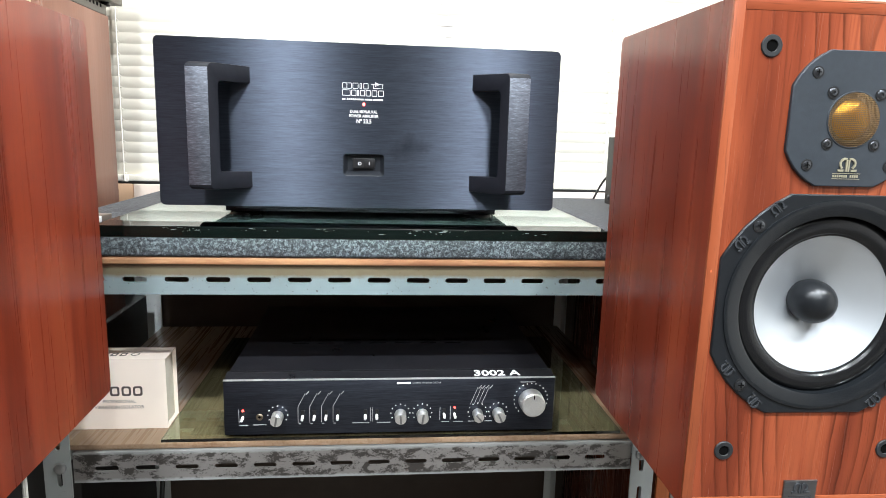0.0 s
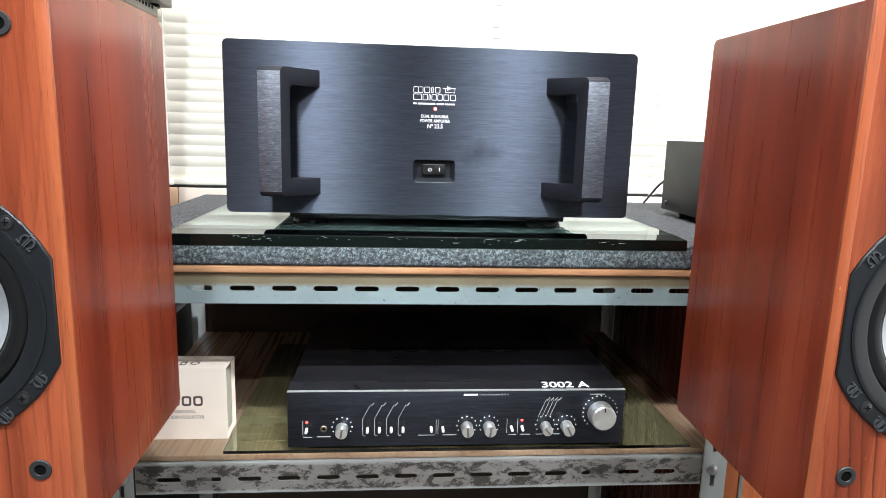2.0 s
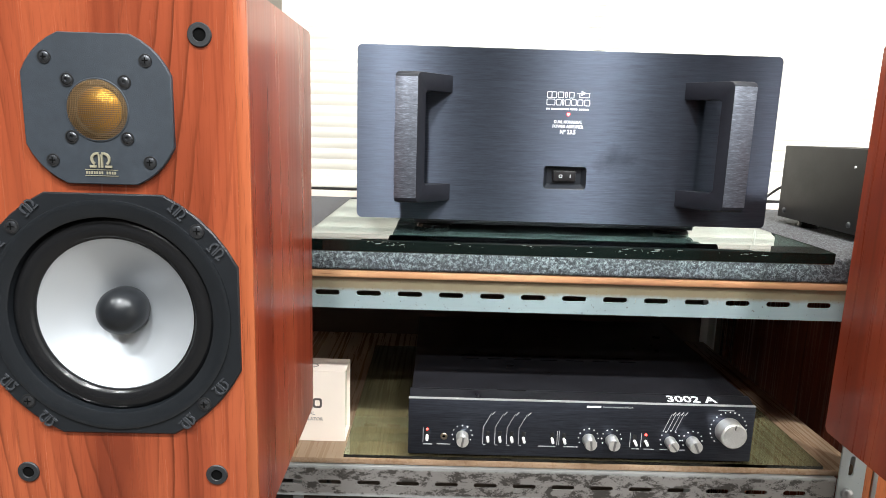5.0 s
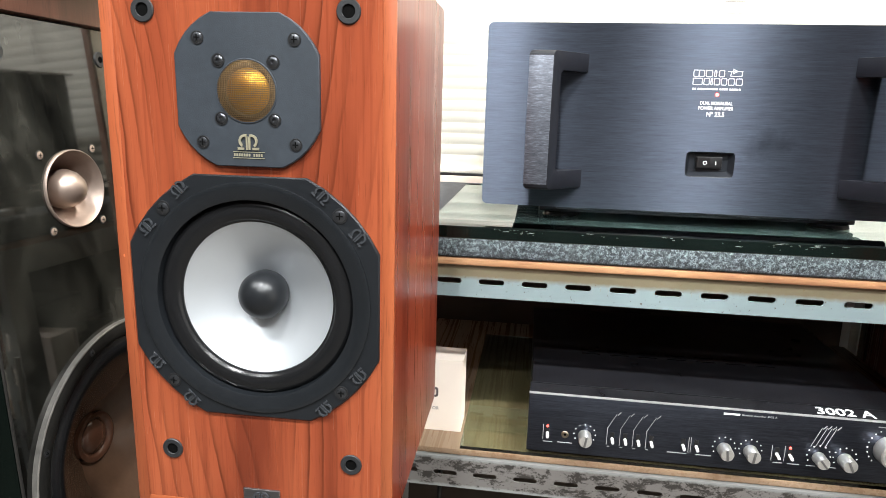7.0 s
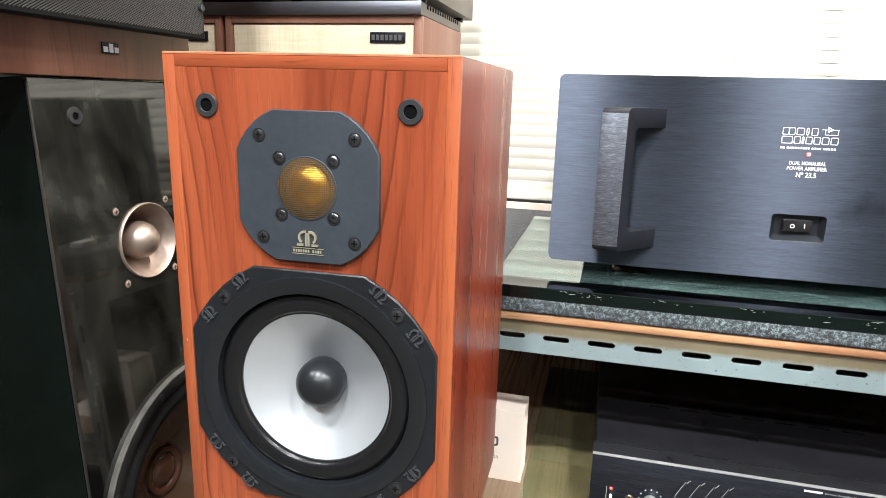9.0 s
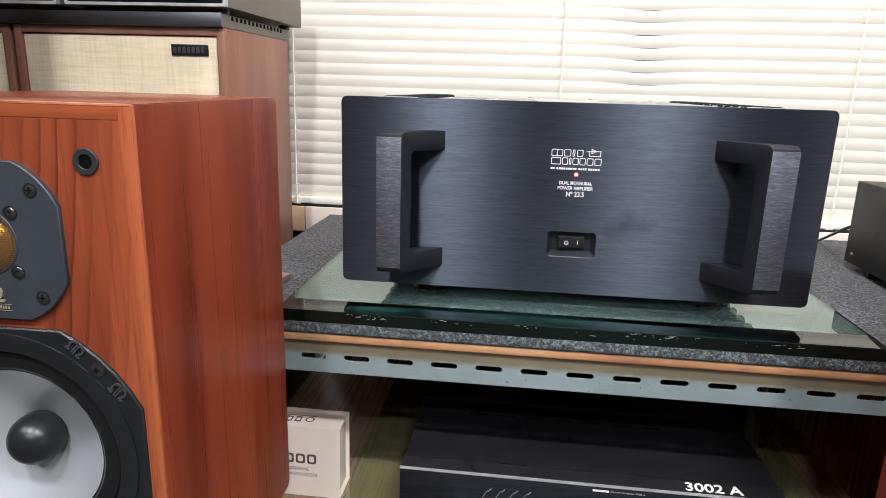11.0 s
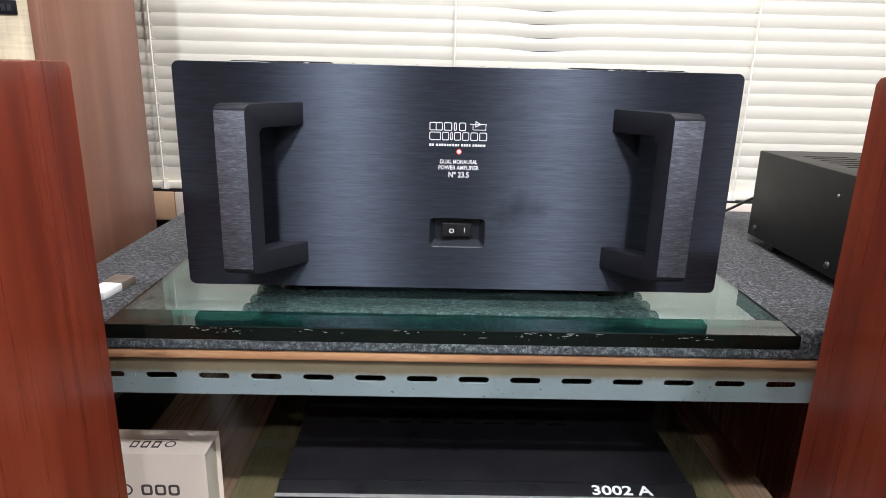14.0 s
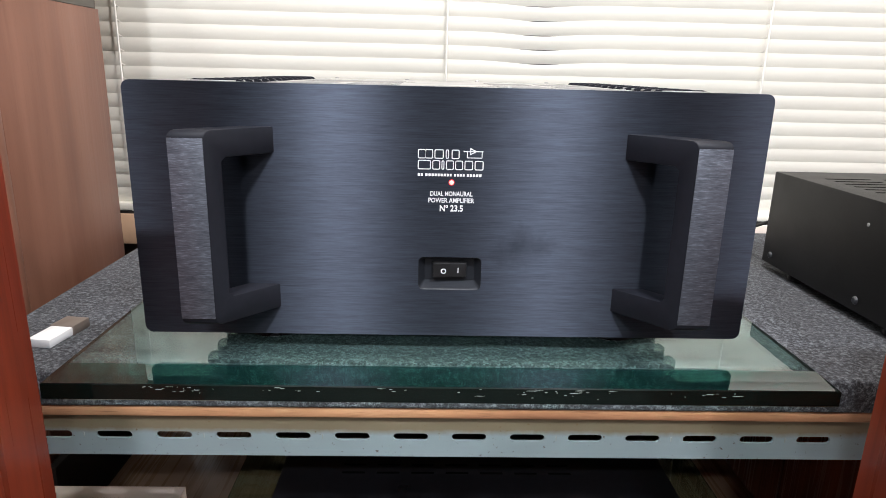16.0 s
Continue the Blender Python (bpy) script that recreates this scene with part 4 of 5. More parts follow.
    for i in range(1, 8):
        share(vent, pose((-0.138, -0.084, 0.042, 0.096)[i % 4], 0.05 + 0.11 * (i // 4), 0))
    for x in (-0.135, -0.045, 0.045, 0.135):
        for y in (0.03, 0.37):
            bm = bmesh.new()
            lathe_z(bm, [(0.0, 0.2141), (0.0022, 0.2138), (0.0030, 0.2125)], x, y, 12)
            part("screw", bm, STEEL, cover)
    for side in (-1, 1):
        sink = part("heat_sink", slab(min(side * 0.158, side * 0.168), max(side * 0.158, side * 0.168), 0.030, 0.385, 0.02, 0.207, 0.001), AMP_DARK, amp, "black finned heat sink")
        bm = bmesh.new()
        prism(bm, round_rect(min(side * 0.160, side * 0.207), max(side * 0.160, side * 0.207), 0.016, 0.2143, 0.006, 3), -0.0012, 0.0012)
        fin = part("fin", bm, AMP_DARK, sink)
        fin.matrix_basis = pose(0, 0.036, 0)
        for i in range(1, 13):
            share(fin, pose(0, 0.036 + i * 0.027, 0))
        part("side_tray", slab(min(side * 0.1682, side * 0.2050), max(side * 0.1682, side * 0.2050), 0.030, 0.385, 0.2110, 0.2134, 0.0005), AMP_TOP, sink, "grey tray between the fins")
    part("base_plate", slab(-0.176, 0.176, 0.045, 0.39, 0.0045, 0.0118, 0.001), AMP_DARK, amp)
    for x in (-0.15, 0.15):
        for y in (0.05, 0.36):
            bm = bmesh.new()
            lathe_z(bm, [(0.0, 0.0045), (0.02, 0.0045), (0.022, 0.001), (0.02, 0.0), (0.0, 0.0)], x, y, 20)
            part("foot", bm, RUBBER, amp)
    return amp


power_amplifier()


# ---- control amplifier on the lower shelf ----
def knob(parent, x, z, r, deep, turn, name="knob", label="silver pointer knob"):
    bm = bmesh.new()
    lathe(bm, [(r * 1.02, -0.0002), (r, -deep * 0.25), (r * 0.97, -deep + 0.0012), (r * 0.90, -deep), (0.0, -deep)], x, z, 28)
    k = part(name, bm, CHROME, parent, label)
    if r > 0.012:
        bm = bmesh.new()
        lathe(bm, [(r * 0.88, -deep + 0.0002), (r * 0.86, -deep - 0.0007), (r * 0.80, -deep - 0.0005), (r * 0.35, -deep - 0.0004), (0.0, -deep - 0.0005)], 0, 0, 40)
        bm2 = bmesh.new()
        box(bm2, x - 0.0006, x + 0.0006, -deep - 0.0009, -deep + 0.0006, z + r * 0.55, z + r * 0.88)
        part("index_line", bm2, HOLE, k)
        face = part("spun_face", bm, SPUN, k, "concave spun face")
        face.matrix_basis = pose(x, 0, z)
        return k
    bm = bmesh.new()
    box(bm, -r * 0.16, r * 0.16, -deep - 0.0016, -deep + 0.0006, -r * 0.85, r * 0.85, 0.0006)
    b = part("pointer_bar", bm, STEEL, k)
    b.matrix_basis = pose(x, 0, z, 0, turn, 0)
    return k


def control_amplifier():
    pre = thing("control_amplifier", pose(0.0, 0.820, 0.6087), "black control amplifier with silver knobs and toggle switches", "amplifier")
    xl, xr, zb, zt = -0.175, 0.2590, 0.0075, 0.0810
    part("front_panel", slab(xl, xr, 0.0, 0.005, zb, zt, 0.0012), PRE_FACE, pre, "black brushed front panel")
    part("body", slab(xl + 0.004, xr - 0.004, 0.0052, 0.345, zb + 0.002, zt - 0.002, 0.001), PRE_TOP, pre, "black metal case")
    bm = bmesh.new()
    prof = [(0.0052, zt - 0.001), (0.0052, zt + 0.0002), (0.0205, zt + 0.0055), (0.0235, zt + 0.0055), (0.0235, zt - 0.001)]
    ra = [bm.verts.new((xl + 0.001, y, z)) for y, z in prof]
    rb = [bm.verts.new((xr - 0.001, y, z)) for y, z in prof]
    for i in range(len(prof)):
        j = (i + 1) % len(prof)
        bm.faces.new((ra[i], ra[j], rb[j], rb[i]))
    bm.faces.new(ra)
    bm.faces.new(list(reversed(rb)))
    bmesh.ops.recalc_face_normals(bm, faces=bm.faces[:])
    part("top_lip", bm, PRE_TOP, pre, "sloping black lip above the panel")
    part("top_cover", slab(xl + 0.003, xr - 0.003, 0.0242, 0.345, zt - 0.001, zt + 0.0048, 0.0012), PRE_TOP, pre, "flat black cover")
    part("trim_line", slab(xl, xr, -0.0004, 0.0046, zt + 0.0002, zt + 0.0012, 0.0003), TRIM, pre, "bright trim along the panel's edge")
    part("ridge_line", slab(xl + 0.002, xr - 0.002, 0.0200, 0.0212, zt + 0.0056, zt + 0.0062, 0.0002), SCREW, pre)
    vent = part("vent_slot", slab(0.0, 0.025, 0.0, 0.003, zt + 0.0047, zt + 0.0051), HOLE, pre)
    vent.matrix_basis = pose(-0.105, 0.135, 0)
    for k in range(1, 14):
        share(vent, pose(-0.105 + (k % 7) * 0.038, 0.135 if k < 7 else 0.150, 0))
    number = writing("lettering", "3002 A", 0.0150, 0.1495, 0.0085, zt + 0.0020, WHITE_INK, pre, "LEFT", True, 0.0630, 0.0003)
    number.matrix_basis = pose(0.1495, 0.0078, zt + 0.0016, 20.0, 0, 0)
    z = 0.0325
    for x, r, t in ((-0.107, 0.0078, 10), (0.0520, 0.0078, -6), (0.0810, 0.0078, 8), (0.1550, 0.0070, -40), (0.1830, 0.0080, -25)):
        knob(pre, x, z, r, 0.016, t)
        bm = bmesh.new()
        for k in range(9):
            a = radians(-30 + 30 * k)
            prism(bm, circle(0.00085, 8, x + 0.0125 * math.cos(a), z + 0.002 + 0.0125 * math.sin(a)), -0.0003, 0.0)
        part("scale_dots", bm, WHITE_INK, pre)
    knob(pre, 0.2270, 0.0495, 0.0166, 0.018, 20, "volume_knob", "large spun aluminium volume knob")
    bm = bmesh.new()
    for k in range(19):
        a = radians(-45 + 15 * k)
        prism(bm, circle(0.0009, 8, 0.2270 + 0.0228 * math.cos(a), 0.0510 + 0.0228 * math.sin(a)), -0.0003, 0.0)
    part("scale_dots", bm, WHITE_INK, pre)
    for x in (-0.1510, -0.0750, -0.0600, -0.0450, -0.0300, 0.0060, 0.0210, 0.1100, 0.1240):
        bm = bmesh.new()
        box(bm, x - 0.0024, x + 0.0024, -0.0006, 0.0001, z - 0.006, z + 0.008, 0.0003)
        t = part("toggle_switch", bm, BLACK_PLASTIC, pre, "small white-tipped toggle switch")
        bm = bmesh.new()
        tube(bm, [(x, -0.0004, z), (x, -0.0050, z - 0.0006), (x, -0.0095, z - 0.0014)], 0.0018, 10)
        part("lever", bm, WHITE_INK, t)
    for x in (-0.1510, 0.1240):
        bm = bmesh.new()
        lathe(bm, [(0.0, -0.0012), (0.0012, -0.0010), (0.0016, 0.0)], x, z + 0.0085, 12)
        part("indicator", bm, RED_LED, pre, "lit red indicator")
    bm = bmesh.new()
    lathe(bm, [(0.0018, 0.0), (0.0018, -0.0012), (0.0036, -0.0016), (0.0045, -0.0008), (0.0046, 0.0)], -0.1300, z - 0.0005, 20)
    part("headphone_jack", bm, plain("dull_brass_ring", (0.26, 0.215, 0.16), 0.4, 1.0), pre, "brass-rimmed headphone socket")
    bm = bmesh.new()
    prism(bm, circle(0.0018, 12, -0.1300, z - 0.0005), -0.0004, -0.0001)
    part("socket_hole", bm, HOLE, pre)
    # printed lines and captions as bars
    bm = bmesh.new()
    y = -0.0002
    rows = [(-0.1560, z + 0.001, 0.0007, 0.019, y), (0.0125, z + 0.001, 0.0007, 0.019, y), (0.0150, z + 0.001, 0.0007, 0.019, y), (0.1045, z + 0.001, 0.0007, 0.019, y), (0.1185, z + 0.001, 0.0007, 0.019, y)]
    rows += [(-0.1500, z - 0.0115, 0.011, 0.0011, y), (-0.1300, z - 0.0110, 0.017, 0.0010, y), (0.0000, z - 0.0105, 0.022, 0.0010, y), (0.0300, z - 0.0105, 0.018, 0.0010, y),
             (0.1120, z - 0.0110, 0.010, 0.0010, y), (0.1290, z - 0.0110, 0.013, 0.0010, y), (0.1480, z - 0.0110, 0.010, 0.0010, y), (0.1700, z - 0.0110, 0.010, 0.0010, y), (0.2220, 0.0760, 0.020, 0.0011, y)]
    for x in (-0.0810, -0.0660, -0.0510, -0.0360):
        rows += [(x, z + 0.002, 0.0007, 0.022, y), (x + 0.0022, z - 0.0105, 0.0030, 0.0010, y)]
    bars(bm, rows)
    for x in (-0.0810, -0.0660, -0.0510, -0.0360, 0.1450, 0.1500, 0.1550, 0.1600):
        tall = 0.0185 if x < 0 else 0.024
        za = z + 0.0130
        v = [bm.verts.new((x + dx, y - 0.0001, za + dz)) for dx, dz in ((-0.00035, 0), (0.00035, 0), (0.0095 + 0.00035, tall), (0.0095 - 0.00035, tall))]
        bm.faces.new(v)
        for s in range(3):
            p, q = x + 0.0098 + s * 0.0013, za + tall - 0.0005 + s * 0.0014
            w = [bm.verts.new((p + dx, y - 0.0001, q + dz)) for dx, dz in ((0.0004, -0.0016), (0.0016, -0.0014), (0.0020, 0.0004), (0.0009, 0.0004))]
            bm.faces.new(w)
    tagged(part("panel_print", bm, GREY_INK, pre, "fine grey printed lines and captions"), kind="stuff")
    bm = bars(bmesh.new(), [(0.0560, 0.0765, 0.0180, 0.0024, y)])
    part("maker_plate", bm, WHITE_INK, pre, "plain white name bar")
    writing("lettering", "Control Amplifier 3002 A", 0.0030, 0.0670, -0.0003, 0.0756, GREY_INK, pre, "LEFT", False, 0.0380)
    for x in (xl + 0.03, xr - 0.03):
        for y in (0.04, 0.31):
            bm = bmesh.new()
            lathe_z(bm, [(0.0, 0.0094), (0.012, 0.0094), (0.013, 0.001), (0.011, 0.0), (0.0, 0.0)], x, y, 18)
            part("foot", bm, RUBBER, pre)
    return pre


control_amplifier()


# ---- carton beside it ----
def carton():
    c = thing("carton", pose(-0.3290, 0.8705, 0.6042), "cream cardboard carton with brown print, standing upright", "box")
    hx, d, h = 0.0680, 0.0475, 0.0985
    bm = bmesh.new()
    k = 0.0013
    loops = [[bm.verts.new((x, y, z)) for y, z in ((i, i), (d - i, i), (d - i, h - i), (i, h - i))] for x, i in ((-hx, 0.0), (hx, 0.0), (hx, k), (-hx, k))]
    for p, q in zip(loops, loops[1:] + loops[:1]):
        for j in range(4):
            bm.faces.new((p[j], p[(j + 1) % 4], q[(j + 1) % 4], q[j]))
    bmesh.ops.recalc_face_normals(bm, faces=bm.faces[:])
    part("sleeve", bm, CARD, c, "cream printed sleeve")
    bm = bmesh.new()
    box(bm, -hx + 0.004, hx - 0.0045, 0.0018, d - 0.0018, 0.0018, h - 0.0018, 0.0004)
    part("end_flap", bm, CARD_SIDE, c, "recessed end flap")
    bm = bmesh.new()
    # large maker's mark as plain blocks
    for x in (0.0015, 0.0163, 0.0311):
        prism(bm, round_rect(x - 0.0060, x + 0.0060, 0.0468, 0.0603, 0.0030, 3), -0.0003, 0.0, round_rect(x - 0.0034, x + 0.0034, 0.0494, 0.0577, 0.0018, 3))
    lathe(bm, [(0.0072, -0.0002), (0.0050, -0.0002)], -0.021, 0.0535, 20)
    part("maker_mark", bm, BROWN_INK, c, "brown maker's mark in plain shapes")
    writing("lettering", "PROFESSIONAL", 0.0062, 0.0065, -0.0004, 0.0372, PALE_INK, c, width=0.0420, bold=0.0001)
    writing("lettering", "VIBRATION ISOLATOR", 0.0062, 0.0065, -0.0004, 0.0292, PALE_INK, c, width=0.0640, bold=0.0001)
    bm = bmesh.new()
    for x in (-0.015, -0.003, 0.009):
        for a, b, e, f in ((-0.0040, -0.0024, 0.012, 0.0245), (0.0024, 0.0040, 0.012, 0.0245), (-0.0024, 0.0024, 0.012, 0.0145), (-0.0024, 0.0024, 0.0220, 0.0245)):
            box(bm, x + a, x + b, e, f, h - 0.0002, h + 0.0003)
    lathe_z(bm, [(0.0060, h + 0.0004), (0.0042, h + 0.0004)], 0.024, 0.0185, 20)
    box(bm, -0.019, 0.030, 0.0275, 0.0282, h - 0.0002, h + 0.0003)
    part("top_print", bm, BROWN_INK, c, "small brown print on the lid")
    return c


carton()


# ---- two-way loudspeakers ----
def emblem_arches(bm, cx, cz, w, h, y, turn=0.0):
    """A small double-arch mark as plain shapes."""
    pts = []
    t = w * 0.12

    def arc(x, z, r, a0, a1, n=7):
        for k in range(n):
            p, q = a0 + (a1 - a0) * k / n, a0 + (a1 - a0) * (k + 1) / n
            pts.append([(x + rr * math.cos(a), z + rr * math.sin(a)) for rr, a in ((r + t / 2, p), (r + t / 2, q), (r - t / 2, q), (r - t / 2, p))])

    for sgn in (-1, 1):
        r = h * 0.40
        way = (radians(75), radians(238)) if sgn < 0 else (radians(105), radians(-58))
        arc(sgn * w * 0.16, h * 0.5 - r, r, *way)
        q = sgn * w * 0.07
        pts.append([(q - t * 0.4, -h / 2), (q + t * 0.4, -h / 2), (q + t * 0.4, h * 0.42), (q - t * 0.4, h * 0.42)])
        q, e = sorted((sgn * w * 0.24, sgn * w * 0.58))
        pts.append([(q, -h / 2), (e, -h / 2), (e, -h / 2 + t), (q, -h / 2 + t)])
    c, s = math.cos(turn), math.sin(turn)
    for q in pts:
        prism(bm, [(cx + c * x - s * z, cz + s * x + c * z) for x, z in q], y - 0.0009, y + 0.0004)
    return bm


def screw_head(parent, x, z, r, y, mat=None, sunk=False):
    bm = bmesh.new()
    lathe(bm, [(r * 1.22, y + 0.0001), (r * 1.18, y - 0.0006), (r * 0.95, y - 0.0006)], x, z, 20)
    part("washer", bm, BLACK_PLASTIC, parent)
    bm = bmesh.new()
    if sunk:
        lathe(bm, [(0.0, y - 0.0004), (r * 0.30, y - 0.0004), (r * 0.34, y - r * 0.30), (r * 0.62, y - r * 0.30), (r * 0.95, y - r * 0.10), (r, y)], x, z, 18)
        return part("screw", bm, mat or SCREW, parent)
    lathe(bm, [(0.0, y - r * 0.30), (r * 0.55, y - r * 0.30), (r * 0.95, y - r * 0.12), (r, y + 0.0002)], x, z, 18)
    s = part("screw", bm, mat or SCREW, parent)
    bm = bmesh.new()
    k = r * 0.30
    box(bm, x - r * 0.55, x + r * 0.55, y - k - 0.00012, y - k + 0.0002, z - r * 0.10, z + r * 0.10)
    box(bm, x - r * 0.10, x + r * 0.10, y - k - 0.00016, y - k + 0.0002, z - r * 0.55, z + r * 0.55)
    part("cross_slot", bm, HOLE, s)
    return s


def loudspeaker(m, label, group, side=1):
    """Origin: middle of the cabinet's bottom front edge; the baffle faces -y."""
    sp = thing("bookshelf_speaker", m, label, "speaker", group)
    hw, dp, h = 0.0995, 0.228, 0.3955
    part("cabinet", open_box(bmesh.new(), -hw, hw, 0.0022, dp, 0.0, h, 0.014), ROSE_SIDE, sp, "red-brown rosewood veneered cabinet")
    part("top_veneer", slab(-hw + 0.001, hw - 0.001, 0.003, dp - 0.005, h - 0.0005, h + 0.0006, 0.0003), ROSE_TOP, sp, "glossy reddish top veneer")
    # added thin strip: the bevel's catch light as colour
    part("worn_edge", slab(-hw + 0.0004, hw - 0.0004, -0.00055, 0.0004, h - 0.0009, h + 0.0008, 0.0003, 1), EDGE_GLINT, sp, "pale strip painting the catch light on the top edge")
    e = 0.0085
    bm = bmesh.new()
    holed_plate(bm, -hw + e, hw - e, e, h - e, 0.0, 0.012, 0.0, 0.8800 - 0.710, 0.0760)
    part("baffle", bm, ROSE_FRONT, sp, "orange-red figured rosewood baffle")
    part("side_lipping", slab(-hw, -hw + e, -0.0003, 0.0030, 0.0, h, 0.0004), ROSE_EDGE, sp, "lighter orange solid-wood edge strip")
    part("side_lipping", slab(hw - e, hw, -0.0003, 0.0030, 0.0, h, 0.0004), ROSE_EDGE, sp, "lighter orange solid-wood edge strip")
    part("top_lipping", slab(-hw + e, hw - e, -0.0003, 0.0030, h - e, h, 0.0004), ROSE_EDGE_X, sp)
    part("bottom_lipping", slab(-hw + e, hw - e, -0.0005, 0.0030, 0.0, e, 0.0012), ROSE_EDGE_X, sp)
    z0 = -0.710
    for x in (-0.0689, 0.0689):
        for z in (1.0730 + z0, 0.7597 + z0):
            bm = bmesh.new()
            lathe(bm, [(0.0042, 0.006), (0.0042, -0.0010), (0.0045, -0.0013), (0.0074, -0.0013), (0.0079, -0.0007), (0.0079, 0.001)], x, z, 28)
            s = part("grille_socket", bm, SOCKET, sp, "grey plastic grille socket")
            bm = bmesh.new()
            prism(bm, circle(0.0042, 20, x, z), -0.0003, -0.0001)
            part("socket_hole", bm, HOLE, s)
    # tweeter
    tx, tz = 0.0013 * side, 1.0229 + z0
    bm = bmesh.new()
    prism(bm, moved(octagon(0.0488, 0.0490, 0.0258, 0.0036), tx, tz), -0.0032, 0.0, moved(circle(0.0205, 24, start=0.0), tx, tz), 0.0007)
    tw = part("tweeter", bm, SOFT_BLACK, sp, "black eight-sided tweeter plate")
    bm = bmesh.new()
    lathe(bm, [(0.0, -0.0068), (0.005, -0.0064), (0.010, -0.0048), (0.0135, -0.0020), (0.0150, -0.0004)], tx, tz, 36)
    part("dome", bm, GOLD, tw, "golden metal dome", 60)
    bm = bmesh.new()
    lathe(bm, [(0.0145, -0.0002), (0.0158, -0.0012), (0.0175, -0.0012), (0.0188, -0.0002), (0.0207, -0.0002)], tx, tz, 36)
    part("dome_surround", bm, plain("bronze_cloth_surround", (0.105, 0.066, 0.032), 0.6), tw, "", 60)
    bm = bmesh.new()
    n = 29
    R = 0.0197
    for i in range(n):
        for way in (0, 1):
            c = -R + 2 * R * (i + 0.5) / n
            half = math.sqrt(max(R * R - c * c, 0))
            pts = []
            for k in range(7):
                a = -half + 2 * half * k / 6
                bulge = 0.0052 * (1 - (a * a + c * c) / (R * R))
                p = (a, c) if way == 0 else (c, a)
                pts.append((tx + p[0], -0.0036 - bulge, tz + p[1]))
            tube(bm, pts, 0.00030 if way == 0 else 0.00017, 4)
    tagged(part("wire_guard", bm, MESH, tw, "fine bronze wire guard"), kind="stuff")
    bm = bmesh.new()
    lathe(bm, [(0.0196, -0.0030), (0.0198, -0.0038), (0.0204, -0.0038), (0.0209, -0.0031)], tx, tz, 40)
    part("guard_rim", bm, SOFT_BLACK, tw)
    for x, z in ((-0.0320, 0.0330), (0.0330, 0.0325), (-0.0315, -0.0335), (0.0325, -0.0335)):
        screw_head(tw, tx + x, tz + z, 0.0036, -0.0032)
    for x, z in ((-0.0185, 0.0190), (0.0185, 0.0185), (-0.0180, -0.0178), (0.0185, -0.0180)):
        screw_head(tw, tx + x, tz + z, 0.0037, -0.0032, None, True)
    bm = bmesh.new()
    emblem_arches(bm, tx, tz - 0.0330, 0.0125, 0.0095, -0.0034)
    bars(bm, [(tx, tz - 0.0392, 0.0220, 0.0004, -0.0034), (tx, tz - 0.0432, 0.0220, 0.0004, -0.0034)] + [(tx - 0.0098 + i * 0.0017, tz - 0.0412, 0.0011, 0.0018, -0.0034) for i in range(12) if i != 7])
    part("emblem", bm, EMBLEM, tw, "small gilt double-arch emblem")
    # woofer
    wz = 0.8800 + z0
    bm = bmesh.new()
    R = 0.0897
    prism(bm, moved(octagon(R, 0.0876, 0.0497, 0.0058), 0, wz), -0.0042, 0.0, moved(circle(0.0835, 24), 0, wz), 0.0010)
    wf = part("woofer", bm, BASKET, sp, "black cast basket of the woofer")
    wf.matrix_basis = pose(0, 0.0020, 0)
    bm = bmesh.new()
    lathe(bm, [(0.0838, -0.0040), (0.0836, -0.0052), (0.0815, -0.0056), (0.0795, -0.0050), (0.0728, -0.0050), (0.0714, -0.0042), (0.0708, 0.0020)], 0, wz, 72)
    part("clamp_ring", bm, CLAMP, wf, "raised black clamping ring", 50)
    bm = bmesh.new()
    prof = [(0.0722, 0.0022), (0.0708, 0.0018)]
    for k in range(9):
        a = math.pi * k / 8
        prof.append((0.0636 + 0.0066 * math.cos(a), 0.0014 - 0.0028 * math.sin(a)))
    prof += [(0.0556, 0.0018), (0.0548, 0.0060)]
    lathe(bm, prof, 0, wz, 72)
    part("surround", bm, RUBBER, wf, "black rubber roll surround", 60)
    bm = bmesh.new()
    lathe(bm, [(0.0560, 0.0026), (0.0500, 0.0062), (0.0400, 0.0120), (0.0300, 0.0172), (0.0210, 0.0214), (0.0150, 0.0240)], 0, wz, 72)
    part("cone", bm, CONE, wf, "pale silver metal cone", 60)
    bm = bmesh.new()
    prof = [(0.0150, 0.0262), (0.0172, 0.0200), (0.0175, 0.0130)] + [(0.0175 * math.cos(a), 0.0130 - 0.0170 * math.sin(a)) for a in (0.2, 0.4, 0.6, 0.8, 1.0, 1.2, 1.4)] + [(0.0, -0.0041)]
    lathe(bm, prof, 0, wz, 40)
    part("phase_plug", bm, BULLET, wf, "glossy dark bullet-shaped plug", 60)
    for sx in (-1, 1):
        for sz in (-1, 1):
            screw_head(wf, sx * 0.0627, wz + sz * 0.0634, 0.0042, -0.0043)
            for d in (-1, 1):
                bm = bmesh.new()
                x, z = sx * (0.0627 + d * 0.0125), wz + sz * (0.0634 - d * 0.0135)
                emblem_arches(bm, x, z, 0.0105, 0.0080, -0.0044, -sx * sz * radians(45) + (math.pi if sz < 0 else 0))
                part("embossed_mark", bm, EMBOSS, wf)
    bm = bmesh.new()
    prism(bm, [(-0.0142, 0.0040), (0.0142, 0.0040), (0.0142, 0.0225), (-0.0142, 0.0225)], -0.0016, 0.0, None, 0.0006)
    bd = part("badge", bm, BADGE, sp, "small grey metal badge plate")
    bm = bmesh.new()
    emblem_arches(bm, 0.0, 0.0158, 0.0130, 0.0085, -0.0018)
